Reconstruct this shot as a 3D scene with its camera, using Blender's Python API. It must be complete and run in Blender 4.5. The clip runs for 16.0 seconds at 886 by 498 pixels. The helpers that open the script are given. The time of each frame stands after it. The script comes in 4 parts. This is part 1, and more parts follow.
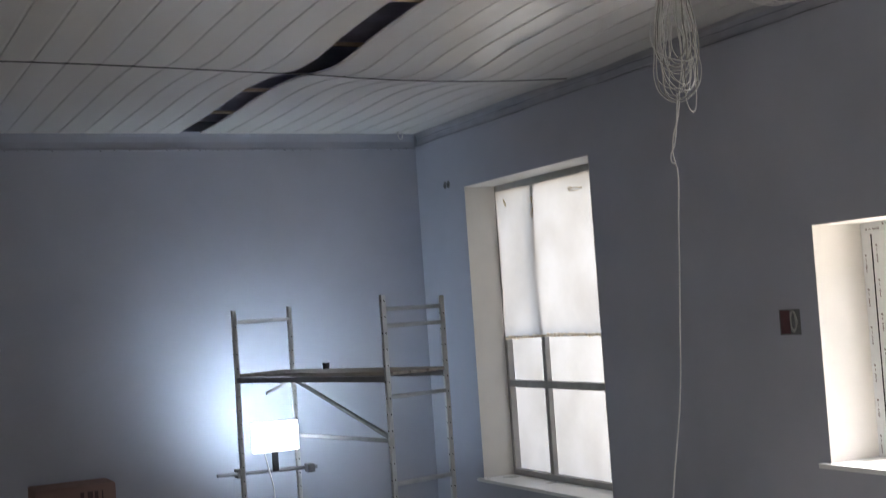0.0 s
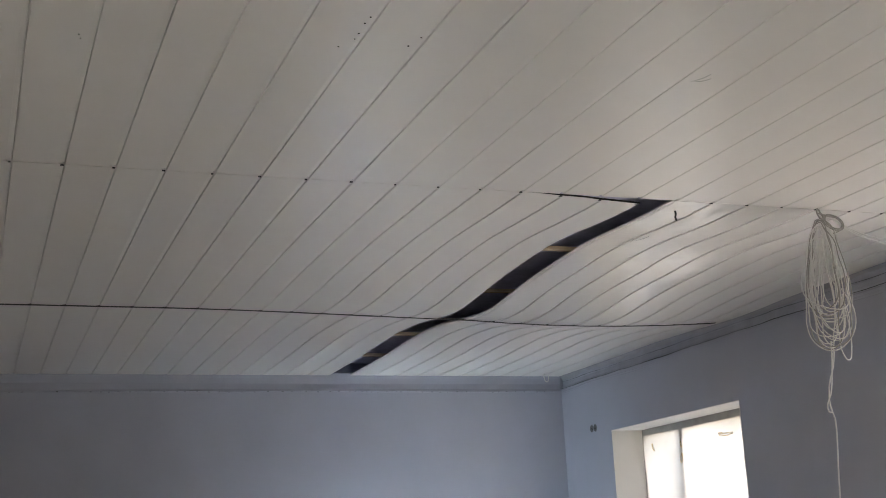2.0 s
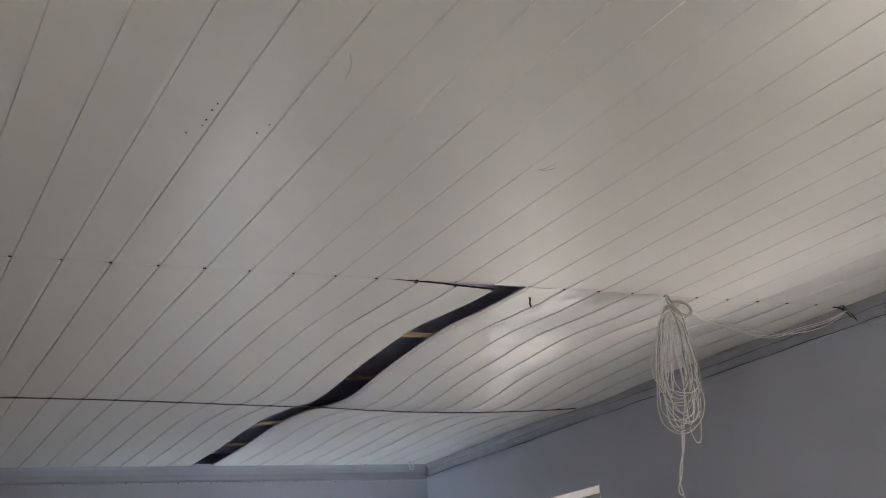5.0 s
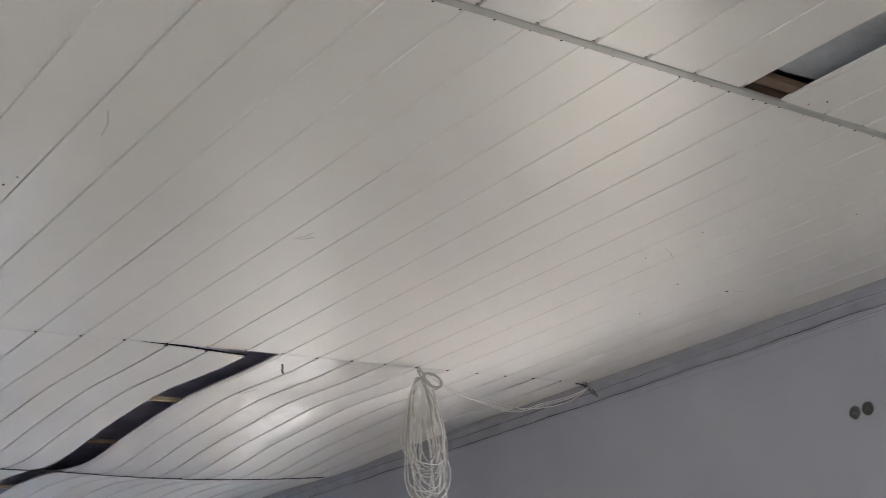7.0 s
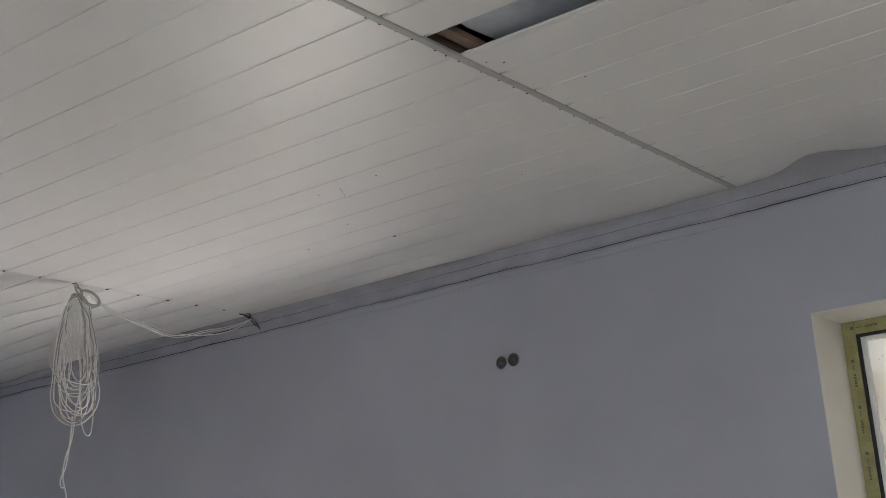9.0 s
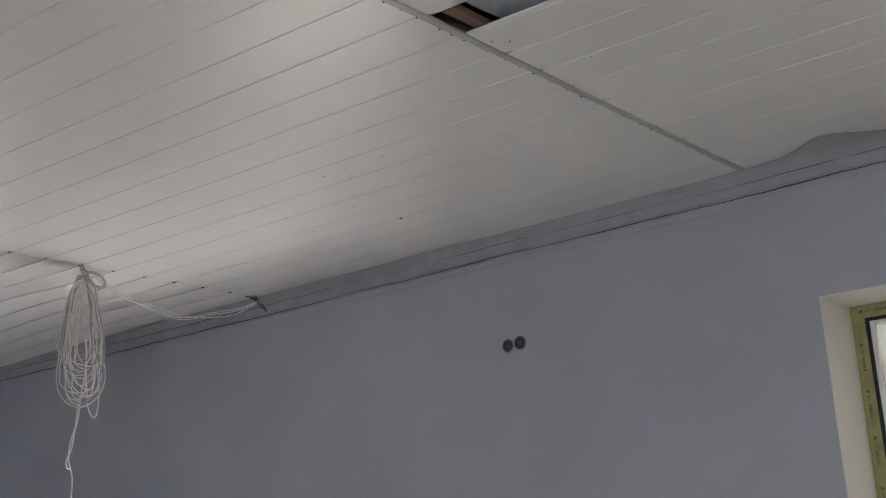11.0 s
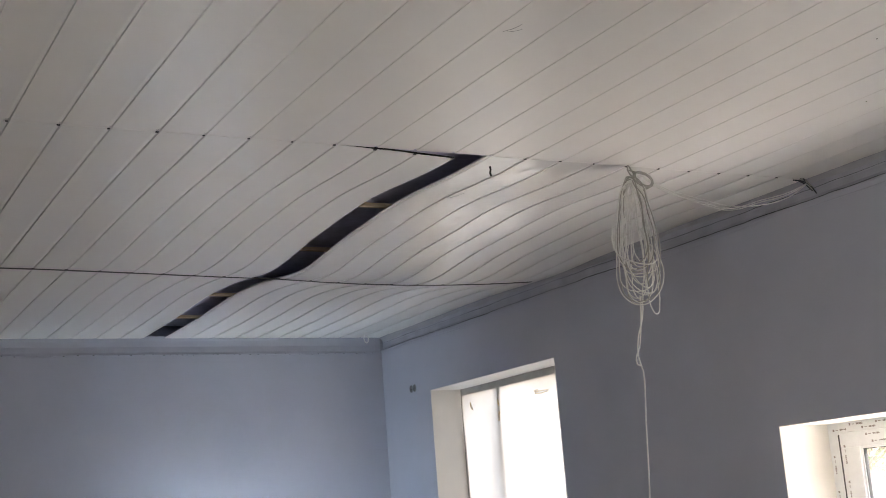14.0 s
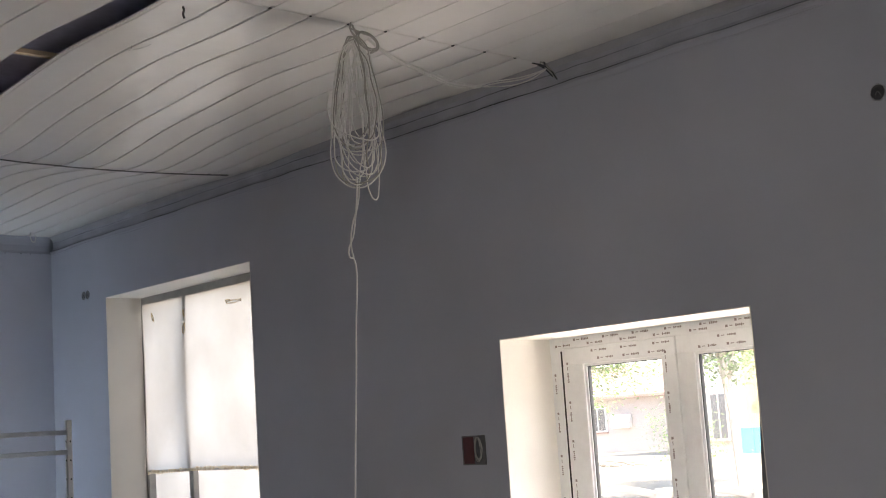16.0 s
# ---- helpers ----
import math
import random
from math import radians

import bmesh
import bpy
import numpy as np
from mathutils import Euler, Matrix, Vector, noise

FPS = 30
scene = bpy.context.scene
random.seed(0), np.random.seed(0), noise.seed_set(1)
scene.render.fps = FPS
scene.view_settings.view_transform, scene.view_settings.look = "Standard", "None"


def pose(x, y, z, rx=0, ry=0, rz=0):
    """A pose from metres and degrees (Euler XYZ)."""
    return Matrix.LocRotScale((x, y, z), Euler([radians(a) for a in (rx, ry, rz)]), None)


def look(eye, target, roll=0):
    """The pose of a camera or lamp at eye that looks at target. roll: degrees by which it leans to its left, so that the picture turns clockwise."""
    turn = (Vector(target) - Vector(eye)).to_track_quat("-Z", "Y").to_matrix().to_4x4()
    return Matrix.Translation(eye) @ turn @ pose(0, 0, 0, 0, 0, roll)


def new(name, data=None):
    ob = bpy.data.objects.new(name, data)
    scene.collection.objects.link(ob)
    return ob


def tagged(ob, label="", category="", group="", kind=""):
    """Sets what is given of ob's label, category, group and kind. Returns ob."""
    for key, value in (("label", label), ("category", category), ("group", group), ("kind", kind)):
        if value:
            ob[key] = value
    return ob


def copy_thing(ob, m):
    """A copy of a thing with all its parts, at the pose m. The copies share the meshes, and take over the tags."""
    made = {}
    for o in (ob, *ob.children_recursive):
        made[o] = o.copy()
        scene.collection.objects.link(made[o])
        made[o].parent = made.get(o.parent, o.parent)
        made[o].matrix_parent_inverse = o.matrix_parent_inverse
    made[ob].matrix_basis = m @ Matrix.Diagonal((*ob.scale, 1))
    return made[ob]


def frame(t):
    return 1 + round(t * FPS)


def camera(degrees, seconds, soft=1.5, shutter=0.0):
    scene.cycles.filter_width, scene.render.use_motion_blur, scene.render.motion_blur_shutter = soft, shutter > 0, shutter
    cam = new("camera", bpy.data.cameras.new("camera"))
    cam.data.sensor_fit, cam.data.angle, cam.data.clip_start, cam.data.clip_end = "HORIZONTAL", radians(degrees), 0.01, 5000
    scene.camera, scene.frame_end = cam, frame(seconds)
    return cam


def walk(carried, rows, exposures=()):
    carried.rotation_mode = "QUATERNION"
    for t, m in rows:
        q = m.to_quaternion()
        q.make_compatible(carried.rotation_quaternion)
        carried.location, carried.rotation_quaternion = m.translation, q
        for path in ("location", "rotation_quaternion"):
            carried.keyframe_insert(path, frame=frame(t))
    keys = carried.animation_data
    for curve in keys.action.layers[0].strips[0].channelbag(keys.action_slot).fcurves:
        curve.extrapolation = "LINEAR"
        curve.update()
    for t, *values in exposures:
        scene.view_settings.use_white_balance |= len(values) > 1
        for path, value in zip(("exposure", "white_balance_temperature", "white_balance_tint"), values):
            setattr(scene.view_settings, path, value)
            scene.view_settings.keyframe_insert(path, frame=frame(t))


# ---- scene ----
cam = camera(38.5, 16.0, soft=0.65, shutter=0.2)
EXPOSURES = [(0, 2.34, 6550, 12), (0.5, 2.78, 6750, 12), (1, 3.0, 6850, 12), (1.5, 3.02, 6850, 12), (4.0, 3.02, 6850, 12), (4.7, 2.94, 6800, 12), (7, 3.25, 6550, 12), (8, 3.06, 6450, 12), (11, 2.96, 6350, 12), (12.5, 3.06, 6450, 12), (13.5, 3.12, 6700, 13),
             (14.5, 2.84, 6850, 14), (15.3, 2.68, 6900, 14), (16, 2.50, 6900, 14)]
PATH = [
    (0, (-0.283, -6.215, 2.189), (0.609, -4.428, 2.287), -3.9),
    (0.5, (-0.358, -6.221, 2.207), (0.464, -4.421, 2.494), -3.4),
    (1, (-0.365, -6.253, 2.237), (0.388, -4.443, 2.632), -2.8),
    (1.5, (-0.373, -6.291, 2.238), (0.335, -4.474, 2.683), -2.8),
    (2, (-0.392, -6.297, 2.238), (0.298, -4.481, 2.716), -2.8),
    (2.5, (-0.382, -6.293, 2.229), (0.315, -4.48, 2.705), -2.8),
    (3, (-0.387, -6.289, 2.239), (0.312, -4.479, 2.722), -3.0),
    (3.5, (-0.387, -6.288, 2.228), (0.317, -4.482, 2.719), -3.4),
    (4, (-0.36, -6.327, 2.226), (0.371, -4.544, 2.76), -3.7),
    (4.5, (-0.329, -6.336, 2.203), (0.482, -4.598, 2.77), -3.7),
    (4.7, (-0.311, -6.359, 2.206), (0.523, -4.636, 2.788), -4.0),
    (7, (-0.298, -6.39, 2.226), (0.878, -4.915, 2.891), -5.5),
    (7.5, (-0.246, -6.429, 2.22), (1.085, -5.07, 2.836), -4.6),
    (8, (-0.236, -6.437, 2.233), (1.236, -5.203, 2.794), -4.7),
    (8.5, (-0.249, -6.42, 2.22), (1.291, -5.261, 2.754), -4.0),
    (10.8, (-0.201, -6.419, 2.208), (1.346, -5.259, 2.719), -3.8),
    (11, (-0.2, -6.412, 2.205), (1.338, -5.239, 2.712), -3.7),
    (11.5, (-0.263, -6.387, 2.197), (1.193, -5.12, 2.722), -2.8),
    (12, (-0.245, -6.368, 2.203), (1.13, -5.006, 2.708), -2.6),
    (12.5, (-0.25, -6.365, 2.202), (1.01, -4.879, 2.654), -2.9),
    (13, (-0.287, -6.32, 2.195), (0.78, -4.687, 2.635), -3.7),
    (13.5, (-0.297, -6.271, 2.198), (0.623, -4.546, 2.618), -4.4),
    (14, (-0.282, -6.212, 2.19), (0.659, -4.496, 2.6), -4.5),
    (14.5, (-0.238, -6.137, 2.189), (0.834, -4.506, 2.625), -5.2),
    (15, (0.008, -5.97, 2.15), (1.23, -4.446, 2.58), -4.8),
    (15.5, (0.319, -5.609, 2.129), (1.589, -4.105, 2.481), -4.2),
    (16, (0.427, -5.091, 2.107), (1.759, -3.625, 2.383), -3.8),
]
walk(cam, [(t, look(eye, target, roll)) for t, eye, target, roll in PATH], EXPOSURES)

# ---- light ----
world = bpy.data.worlds.new("sky")
scene.world = world
world.use_nodes = True
wn = world.node_tree.nodes
sky = wn.new("ShaderNodeTexSky")
sky.sky_type = "NISHITA"
sky.sun_disc = False
sky.sun_elevation = radians(52)
sky.sun_rotation = radians(200)
wn["Background"].inputs["Strength"].default_value = 0.125
world.node_tree.links.new(sky.outputs["Color"], wn["Background"].inputs["Color"])
sun = new("sun", bpy.data.lights.new("sun", "SUN"))
sun.data.energy, sun.data.angle, sun.data.color = 3.4, radians(0.5), (1.0, 0.95, 0.87)
sun.matrix_basis = look((0, 0, 0), (0.27, 0.74, -1.0))


def area_lamp(name, x, y, z, wide, high, power, inward, colour=(1.0, 0.955, 0.915)):
    """An area lamp that stands in for daylight through a window."""
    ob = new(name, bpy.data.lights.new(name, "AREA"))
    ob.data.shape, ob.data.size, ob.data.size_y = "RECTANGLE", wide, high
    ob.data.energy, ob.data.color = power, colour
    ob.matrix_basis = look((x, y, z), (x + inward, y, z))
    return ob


area_lamp("daylight_north", 6.72, 4.55, 1.95, 2.3, 3.0, 2.2, -1)
area_lamp("daylight_south", 6.72, -5.3, 1.95, 2.3, 3.0, 0.4, -1)
# fill lamps added out of view: high sky and ground bounce, at the middle window
high = area_lamp("sky_fill_middle", 8.0, -0.4, 5.4, 2.6, 2.6, 460, -1)
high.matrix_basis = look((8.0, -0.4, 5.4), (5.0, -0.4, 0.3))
low = area_lamp("ground_fill", 10.2, -0.6, -0.58, 8.0, 6.4, 230, -1)
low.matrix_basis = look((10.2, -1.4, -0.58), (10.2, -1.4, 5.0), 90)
near = area_lamp("ground_fill_near", 7.5, -0.4, -0.56, 3.4, 1.2, 25, -1)
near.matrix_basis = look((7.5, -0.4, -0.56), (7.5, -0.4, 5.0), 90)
# lamp added outside an unseen, assumed opening in the wall behind the camera
west = area_lamp("west_fill", -4.0, -6.9, 1.9, 1.9, 1.9, 41, 1, (0.92, 0.98, 1.0))
west.matrix_basis = look((-4.3, -6.9, 2.5), (-0.6, -6.6, 0.0))


# ---- materials ----
def material(name, colour, rough=0.5, metal=0.0, vary=0.12, scale=6.0, fine=60.0, bump=0.1, spec=0.5, per_object=0.0, tint=None, gloss=0.08, stretch=(1, 1, 1)):
    """Principled, with large stains, fine grain and relief in object space metres."""
    m = bpy.data.materials.new(name)
    m.use_nodes = True
    n, l = m.node_tree.nodes, m.node_tree.links
    p = n["Principled BSDF"]
    p.inputs["Metallic"].default_value = metal
    p.inputs["Specular IOR Level"].default_value = spec
    geo = n.new("ShaderNodeNewGeometry")
    mp = n.new("ShaderNodeMapping")
    mp.inputs["Scale"].default_value = stretch
    l.new(geo.outputs["Position"], mp.inputs["Vector"])
    big, small = n.new("ShaderNodeTexNoise"), n.new("ShaderNodeTexNoise")
    for t, s, d in ((big, scale, 4), (small, fine, 3)):
        t.inputs["Scale"].default_value, t.inputs["Detail"].default_value = s, d
        l.new(mp.outputs["Vector"], t.inputs["Vector"])
    ramp = n.new("ShaderNodeValToRGB")
    ramp.color_ramp.elements[0].position, ramp.color_ramp.elements[1].position = 0.3, 0.7
    low = [c * (1 - vary) for c in colour] if tint is None else tint
    ramp.color_ramp.elements[0].color = (*low, 1)
    ramp.color_ramp.elements[1].color = (*[min(1, c * (1 + vary * 0.6)) for c in colour], 1)
    mix = n.new("ShaderNodeMath")
    mix.operation = "MULTIPLY_ADD"
    mix.inputs[1].default_value = 0.3
    l.new(small.outputs["Fac"], mix.inputs[0])
    sub = n.new("ShaderNodeMath")
    sub.operation = "MULTIPLY"
    sub.inputs[1].default_value = 0.7
    l.new(big.outputs["Fac"], sub.inputs[0])
    l.new(sub.outputs[0], mix.inputs[2])
    l.new(mix.outputs[0], ramp.inputs["Fac"])
    out = ramp.outputs["Color"]
    if per_object:
        info, hsv, rng = n.new("ShaderNodeObjectInfo"), n.new("ShaderNodeHueSaturation"), n.new("ShaderNodeMapRange")
        rng.inputs["To Min"].default_value, rng.inputs["To Max"].default_value = 1 - per_object, 1 + per_object
        l.new(info.outputs["Random"], rng.inputs["Value"])
        l.new(rng.outputs["Result"], hsv.inputs["Value"])
        l.new(out, hsv.inputs["Color"])
        out = hsv.outputs["Color"]
    l.new(out, p.inputs["Base Color"])
    rr = n.new("ShaderNodeMapRange")
    rr.inputs["To Min"].default_value, rr.inputs["To Max"].default_value = max(0.02, rough - gloss), min(1, rough + gloss)
    l.new(big.outputs["Fac"], rr.inputs["Value"])
    l.new(rr.outputs["Result"], p.inputs["Roughness"])
    if bump:
        b = n.new("ShaderNodeBump")
        b.inputs["Strength"].default_value, b.inputs["Distance"].default_value = bump, 0.004
        l.new(small.outputs["Fac"], b.inputs["Height"])
        l.new(b.outputs["Normal"], p.inputs["Normal"])
    return m


PLASTER = material("pale_wall_plaster", (0.82, 0.79, 0.74), 0.8, vary=0.1, scale=2, fine=90, bump=0.2)
PAINT = material("blue_grey_wall_paint", (0.418, 0.428, 0.500), 0.62, vary=0.09, scale=1.3, fine=220, bump=0.12)
CORNICE_PAINT = material("old_cornice_paint", (0.40, 0.405, 0.465), 0.75, vary=0.16, scale=5, fine=90, bump=0.3)
COVE = material("coved_grey_filler", (0.40, 0.395, 0.43), 0.8, vary=0.16, scale=4, fine=80, bump=0.3)
PVC = material("white_pvc_panel", (0.80, 0.775, 0.755), 0.33, vary=0.03, scale=0.9, fine=7, bump=0.05, spec=0.36, gloss=0.03)


def lacquer(m, weight, rough, scale, strength):
    """A thin glossy skin with a gently uneven surface."""
    n, l = m.node_tree.nodes, m.node_tree.links
    p = n["Principled BSDF"]
    p.inputs["Coat Weight"].default_value, p.inputs["Coat Roughness"].default_value = weight, rough
    geo, t, b = n.new("ShaderNodeNewGeometry"), n.new("ShaderNodeTexNoise"), n.new("ShaderNodeBump")
    t.inputs["Scale"].default_value, t.inputs["Detail"].default_value = scale, 2
    b.inputs["Strength"].default_value, b.inputs["Distance"].default_value = strength, 0.01
    l.new(geo.outputs["Position"], t.inputs["Vector"])
    l.new(t.outputs["Fac"], b.inputs["Height"])
    l.new(b.outputs["Normal"], p.inputs["Coat Normal"])


lacquer(PVC, 0.05, 0.16, 7.0, 0.3)
PVC_GLOSS = material("bent_glossy_pvc_panel", (0.80, 0.775, 0.755), 0.36, vary=0.03, scale=0.9, fine=7, bump=0.05, spec=0.36, gloss=0.03)
lacquer(PVC_GLOSS, 0.5, 0.05, 4.5, 0.55)
PVC_EDGE = material("grey_pvc_profile", (0.44, 0.435, 0.42), 0.4, vary=0.12, scale=9, fine=90, bump=0.05)
SEAM = material("dark_seam_profile", (0.07, 0.068, 0.066), 0.6, vary=0.2, scale=12)
REVEAL = material("white_plaster_reveal", (0.72, 0.70, 0.67), 0.7, vary=0.07, scale=3, fine=150, bump=0.15)
OLD_WHITE = material("old_grey_window_wood", (0.36, 0.35, 0.34), 0.55, vary=0.2, scale=8, fine=120, bump=0.2)
WPVC = material("white_window_pvc", (0.82, 0.82, 0.81), 0.3, vary=0.04, scale=4, bump=0.0)
TAPE = material("grey_white_protective_tape", (0.83, 0.83, 0.83), 0.42, vary=0.06, scale=14, fine=70, bump=0.1)
TAPE_YELLOW = material("yellow_protective_tape", (0.34, 0.32, 0.14), 0.4, vary=0.3, scale=12, fine=70, bump=0.1)
PRINT = material("grey_brown_print", (0.30, 0.25, 0.24), 0.5, vary=0.2)
PRINT_GREY = material("dark_grey_print", (0.13, 0.13, 0.09), 0.5, vary=0.2)
GASKET = material("black_rubber_gasket", (0.015, 0.015, 0.015), 0.6)
CABLE = material("white_cable_sheath", (0.74, 0.73, 0.70), 0.42, vary=0.12, scale=20, bump=0.0)
CABLE_OLD = material("dusty_cable_sheath", (0.40, 0.39, 0.36), 0.5, vary=0.2, scale=20, bump=0.0)
BATTEN = material("raw_pine_batten", (0.58, 0.45, 0.31), 0.7, vary=0.25, scale=7, fine=50, bump=0.3, stretch=(1, 6, 6))
BROWN = material("brown_stained_lath", (0.21, 0.14, 0.10), 0.75, vary=0.35, scale=7, fine=50, bump=0.4, stretch=(1, 6, 6))
FOIL = material("blue_grey_vapour_foil", (0.52, 0.545, 0.60), 0.32, vary=0.3, scale=4, fine=25, bump=0.6)
VOID_SHEET = material("pale_blue_void_sheet", (0.55, 0.54, 0.70), 0.5, vary=0.3, scale=3, fine=20, bump=0.3)
VOID = material("dark_roof_void", (0.20, 0.205, 0.25), 0.7, vary=0.3, scale=3)
SCREED = material("cement_floor_screed", (0.58, 0.545, 0.49), 0.8, vary=0.2, scale=2.2, fine=60, bump=0.3)
GALV = material("galvanised_scaffold_steel", (0.56, 0.57, 0.58), 0.42, metal=0.55, vary=0.18, scale=9, fine=90, bump=0.1)
GALV_DARK = material("worn_scaffold_brace", (0.30, 0.30, 0.32), 0.5, metal=0.5, vary=0.25, scale=9, fine=90, bump=0.1)
HOLE = material("black_hole", (0.012, 0.012, 0.013), 0.9)
PLY = material("worn_platform_plywood", (0.46, 0.42, 0.37), 0.7, vary=0.25, scale=5, fine=70, bump=0.2, stretch=(4, 1, 1))
BLACK = material("black_lamp_housing", (0.03, 0.03, 0.035), 0.45, vary=0.2)
CARD = material("pinkish_cardboard", (0.29, 0.18, 0.16), 0.85, vary=0.12, scale=6, fine=90, bump=0.2)
CARD_PRINT = material("dark_box_print", (0.10, 0.06, 0.06), 0.8)
RED_BOX = material("red_plastic_wall_box", (0.09, 0.022, 0.024), 0.45, vary=0.3, scale=20)
GREY_BOX = material("grey_mortar", (0.16, 0.16, 0.165), 0.85, vary=0.3, scale=25, fine=90, bump=0.5)
CHIPPED = material("chipped_pale_mortar", (0.34, 0.34, 0.36), 0.85, vary=0.35, scale=30, fine=120, bump=0.5)
SOCKET = material("dark_socket_box", (0.05, 0.05, 0.056), 0.6, vary=0.4, scale=40)
WIRE_DARK = material("dark_wire", (0.03, 0.03, 0.03), 0.5)
ADHESIVE = material("yellowed_adhesive_tape", (0.62, 0.50, 0.30), 0.5, vary=0.3, scale=30)


def film_material():
    m = bpy.data.materials.new("milky_plastic_film")
    m.use_nodes = True
    n, l = m.node_tree.nodes, m.node_tree.links
    n.remove(n["Principled BSDF"])
    tr, df, gl, mx, mx2 = (n.new(k) for k in ("ShaderNodeBsdfTranslucent", "ShaderNodeBsdfDiffuse", "ShaderNodeBsdfGlossy", "ShaderNodeMixShader", "ShaderNodeMixShader"))
    geo, t1, ramp = n.new("ShaderNodeNewGeometry"), n.new("ShaderNodeTexNoise"), n.new("ShaderNodeValToRGB")
    t1.inputs["Scale"].default_value, t1.inputs["Detail"].default_value = 1.6, 5
    l.new(geo.outputs["Position"], t1.inputs["Vector"])
    ramp.color_ramp.elements[0].position, ramp.color_ramp.elements[1].position = 0.3, 0.62
    ramp.color_ramp.elements[0].color, ramp.color_ramp.elements[1].color = (0.28, 0.267, 0.245, 1), (0.375, 0.368, 0.354, 1)
    l.new(t1.outputs["Fac"], ramp.inputs["Fac"])
    l.new(ramp.outputs["Color"], tr.inputs["Color"])
    df.inputs["Color"].default_value = (0.75, 0.74, 0.72, 1)
    gl.inputs["Roughness"].default_value = 0.3
    t2, bp = n.new("ShaderNodeTexNoise"), n.new("ShaderNodeBump")
    t2.inputs["Scale"].default_value, t2.inputs["Detail"].default_value = 14, 4
    l.new(geo.outputs["Position"], t2.inputs["Vector"])
    bp.inputs["Strength"].default_value, bp.inputs["Distance"].default_value = 0.25, 0.01
    l.new(t2.outputs["Fac"], bp.inputs["Height"])
    for s in (tr, df, gl):
        l.new(bp.outputs["Normal"], s.inputs["Normal"])
    mx.inputs["Fac"].default_value, mx2.inputs["Fac"].default_value = 0.25, 0.05
    l.new(tr.outputs[0], mx.inputs[1]); l.new(df.outputs[0], mx.inputs[2])
    l.new(mx.outputs[0], mx2.inputs[1]); l.new(gl.outputs[0], mx2.inputs[2])
    l.new(mx2.outputs[0], n["Material Output"].inputs["Surface"])
    return m


def glass_material(name, dirt, coat=(0.68, 0.67, 0.64)):
    """Clear pane with a dusty coat of the given share and colour."""
    m = bpy.data.materials.new(name)
    m.use_nodes = True
    n, l = m.node_tree.nodes, m.node_tree.links
    n.remove(n["Principled BSDF"])
    tp, gl, dust, dd, mx, mx2, fr, mx3 = (n.new(k) for k in ("ShaderNodeBsdfTransparent", "ShaderNodeBsdfGlossy", "ShaderNodeBsdfTranslucent", "ShaderNodeBsdfDiffuse", "ShaderNodeMixShader", "ShaderNodeMixShader", "ShaderNodeLayerWeight", "ShaderNodeMixShader"))
    gl.inputs["Roughness"].default_value = 0.02
    dust.inputs["Color"].default_value = dd.inputs["Color"].default_value = (*coat, 1)
    geo, t1, rng = n.new("ShaderNodeNewGeometry"), n.new("ShaderNodeTexNoise"), n.new("ShaderNodeMapRange")
    t1.inputs["Scale"].default_value, t1.inputs["Detail"].default_value = 5, 6
    l.new(geo.outputs["Position"], t1.inputs["Vector"])
    rng.inputs["From Min"].default_value, rng.inputs["From Max"].default_value = 0.3, 0.75
    rng.inputs["To Min"].default_value, rng.inputs["To Max"].default_value = dirt * 0.6, min(1, dirt * 1.5)
    l.new(t1.outputs["Fac"], rng.inputs["Value"])
    fr.inputs["Blend"].default_value = 0.5
    steep = n.new("ShaderNodeMapRange")
    steep.inputs["From Min"].default_value, steep.inputs["From Max"].default_value = 0.4, 1.0
    steep.inputs["To Min"].default_value, steep.inputs["To Max"].default_value = 0.04, 0.4
    l.new(fr.outputs["Facing"], steep.inputs["Value"])
    l.new(steep.outputs["Result"], mx.inputs["Fac"]); l.new(tp.outputs[0], mx.inputs[1]); l.new(gl.outputs[0], mx.inputs[2])
    mx3.inputs["Fac"].default_value = 0.3
    l.new(dust.outputs[0], mx3.inputs[1]); l.new(dd.outputs[0], mx3.inputs[2])
    l.new(rng.outputs["Result"], mx2.inputs["Fac"]); l.new(mx.outputs[0], mx2.inputs[1]); l.new(mx3.outputs[0], mx2.inputs[2])
    l.new(mx2.outputs[0], n["Material Output"].inputs["Surface"])
    return m


def glow_material(name, colour, strength):
    m = bpy.data.materials.new(name)
    m.use_nodes = True
    p = m.node_tree.nodes["Principled BSDF"]
    p.inputs["Emission Color"].default_value = (*colour, 1)
    p.inputs["Emission Strength"].default_value = strength
    return m


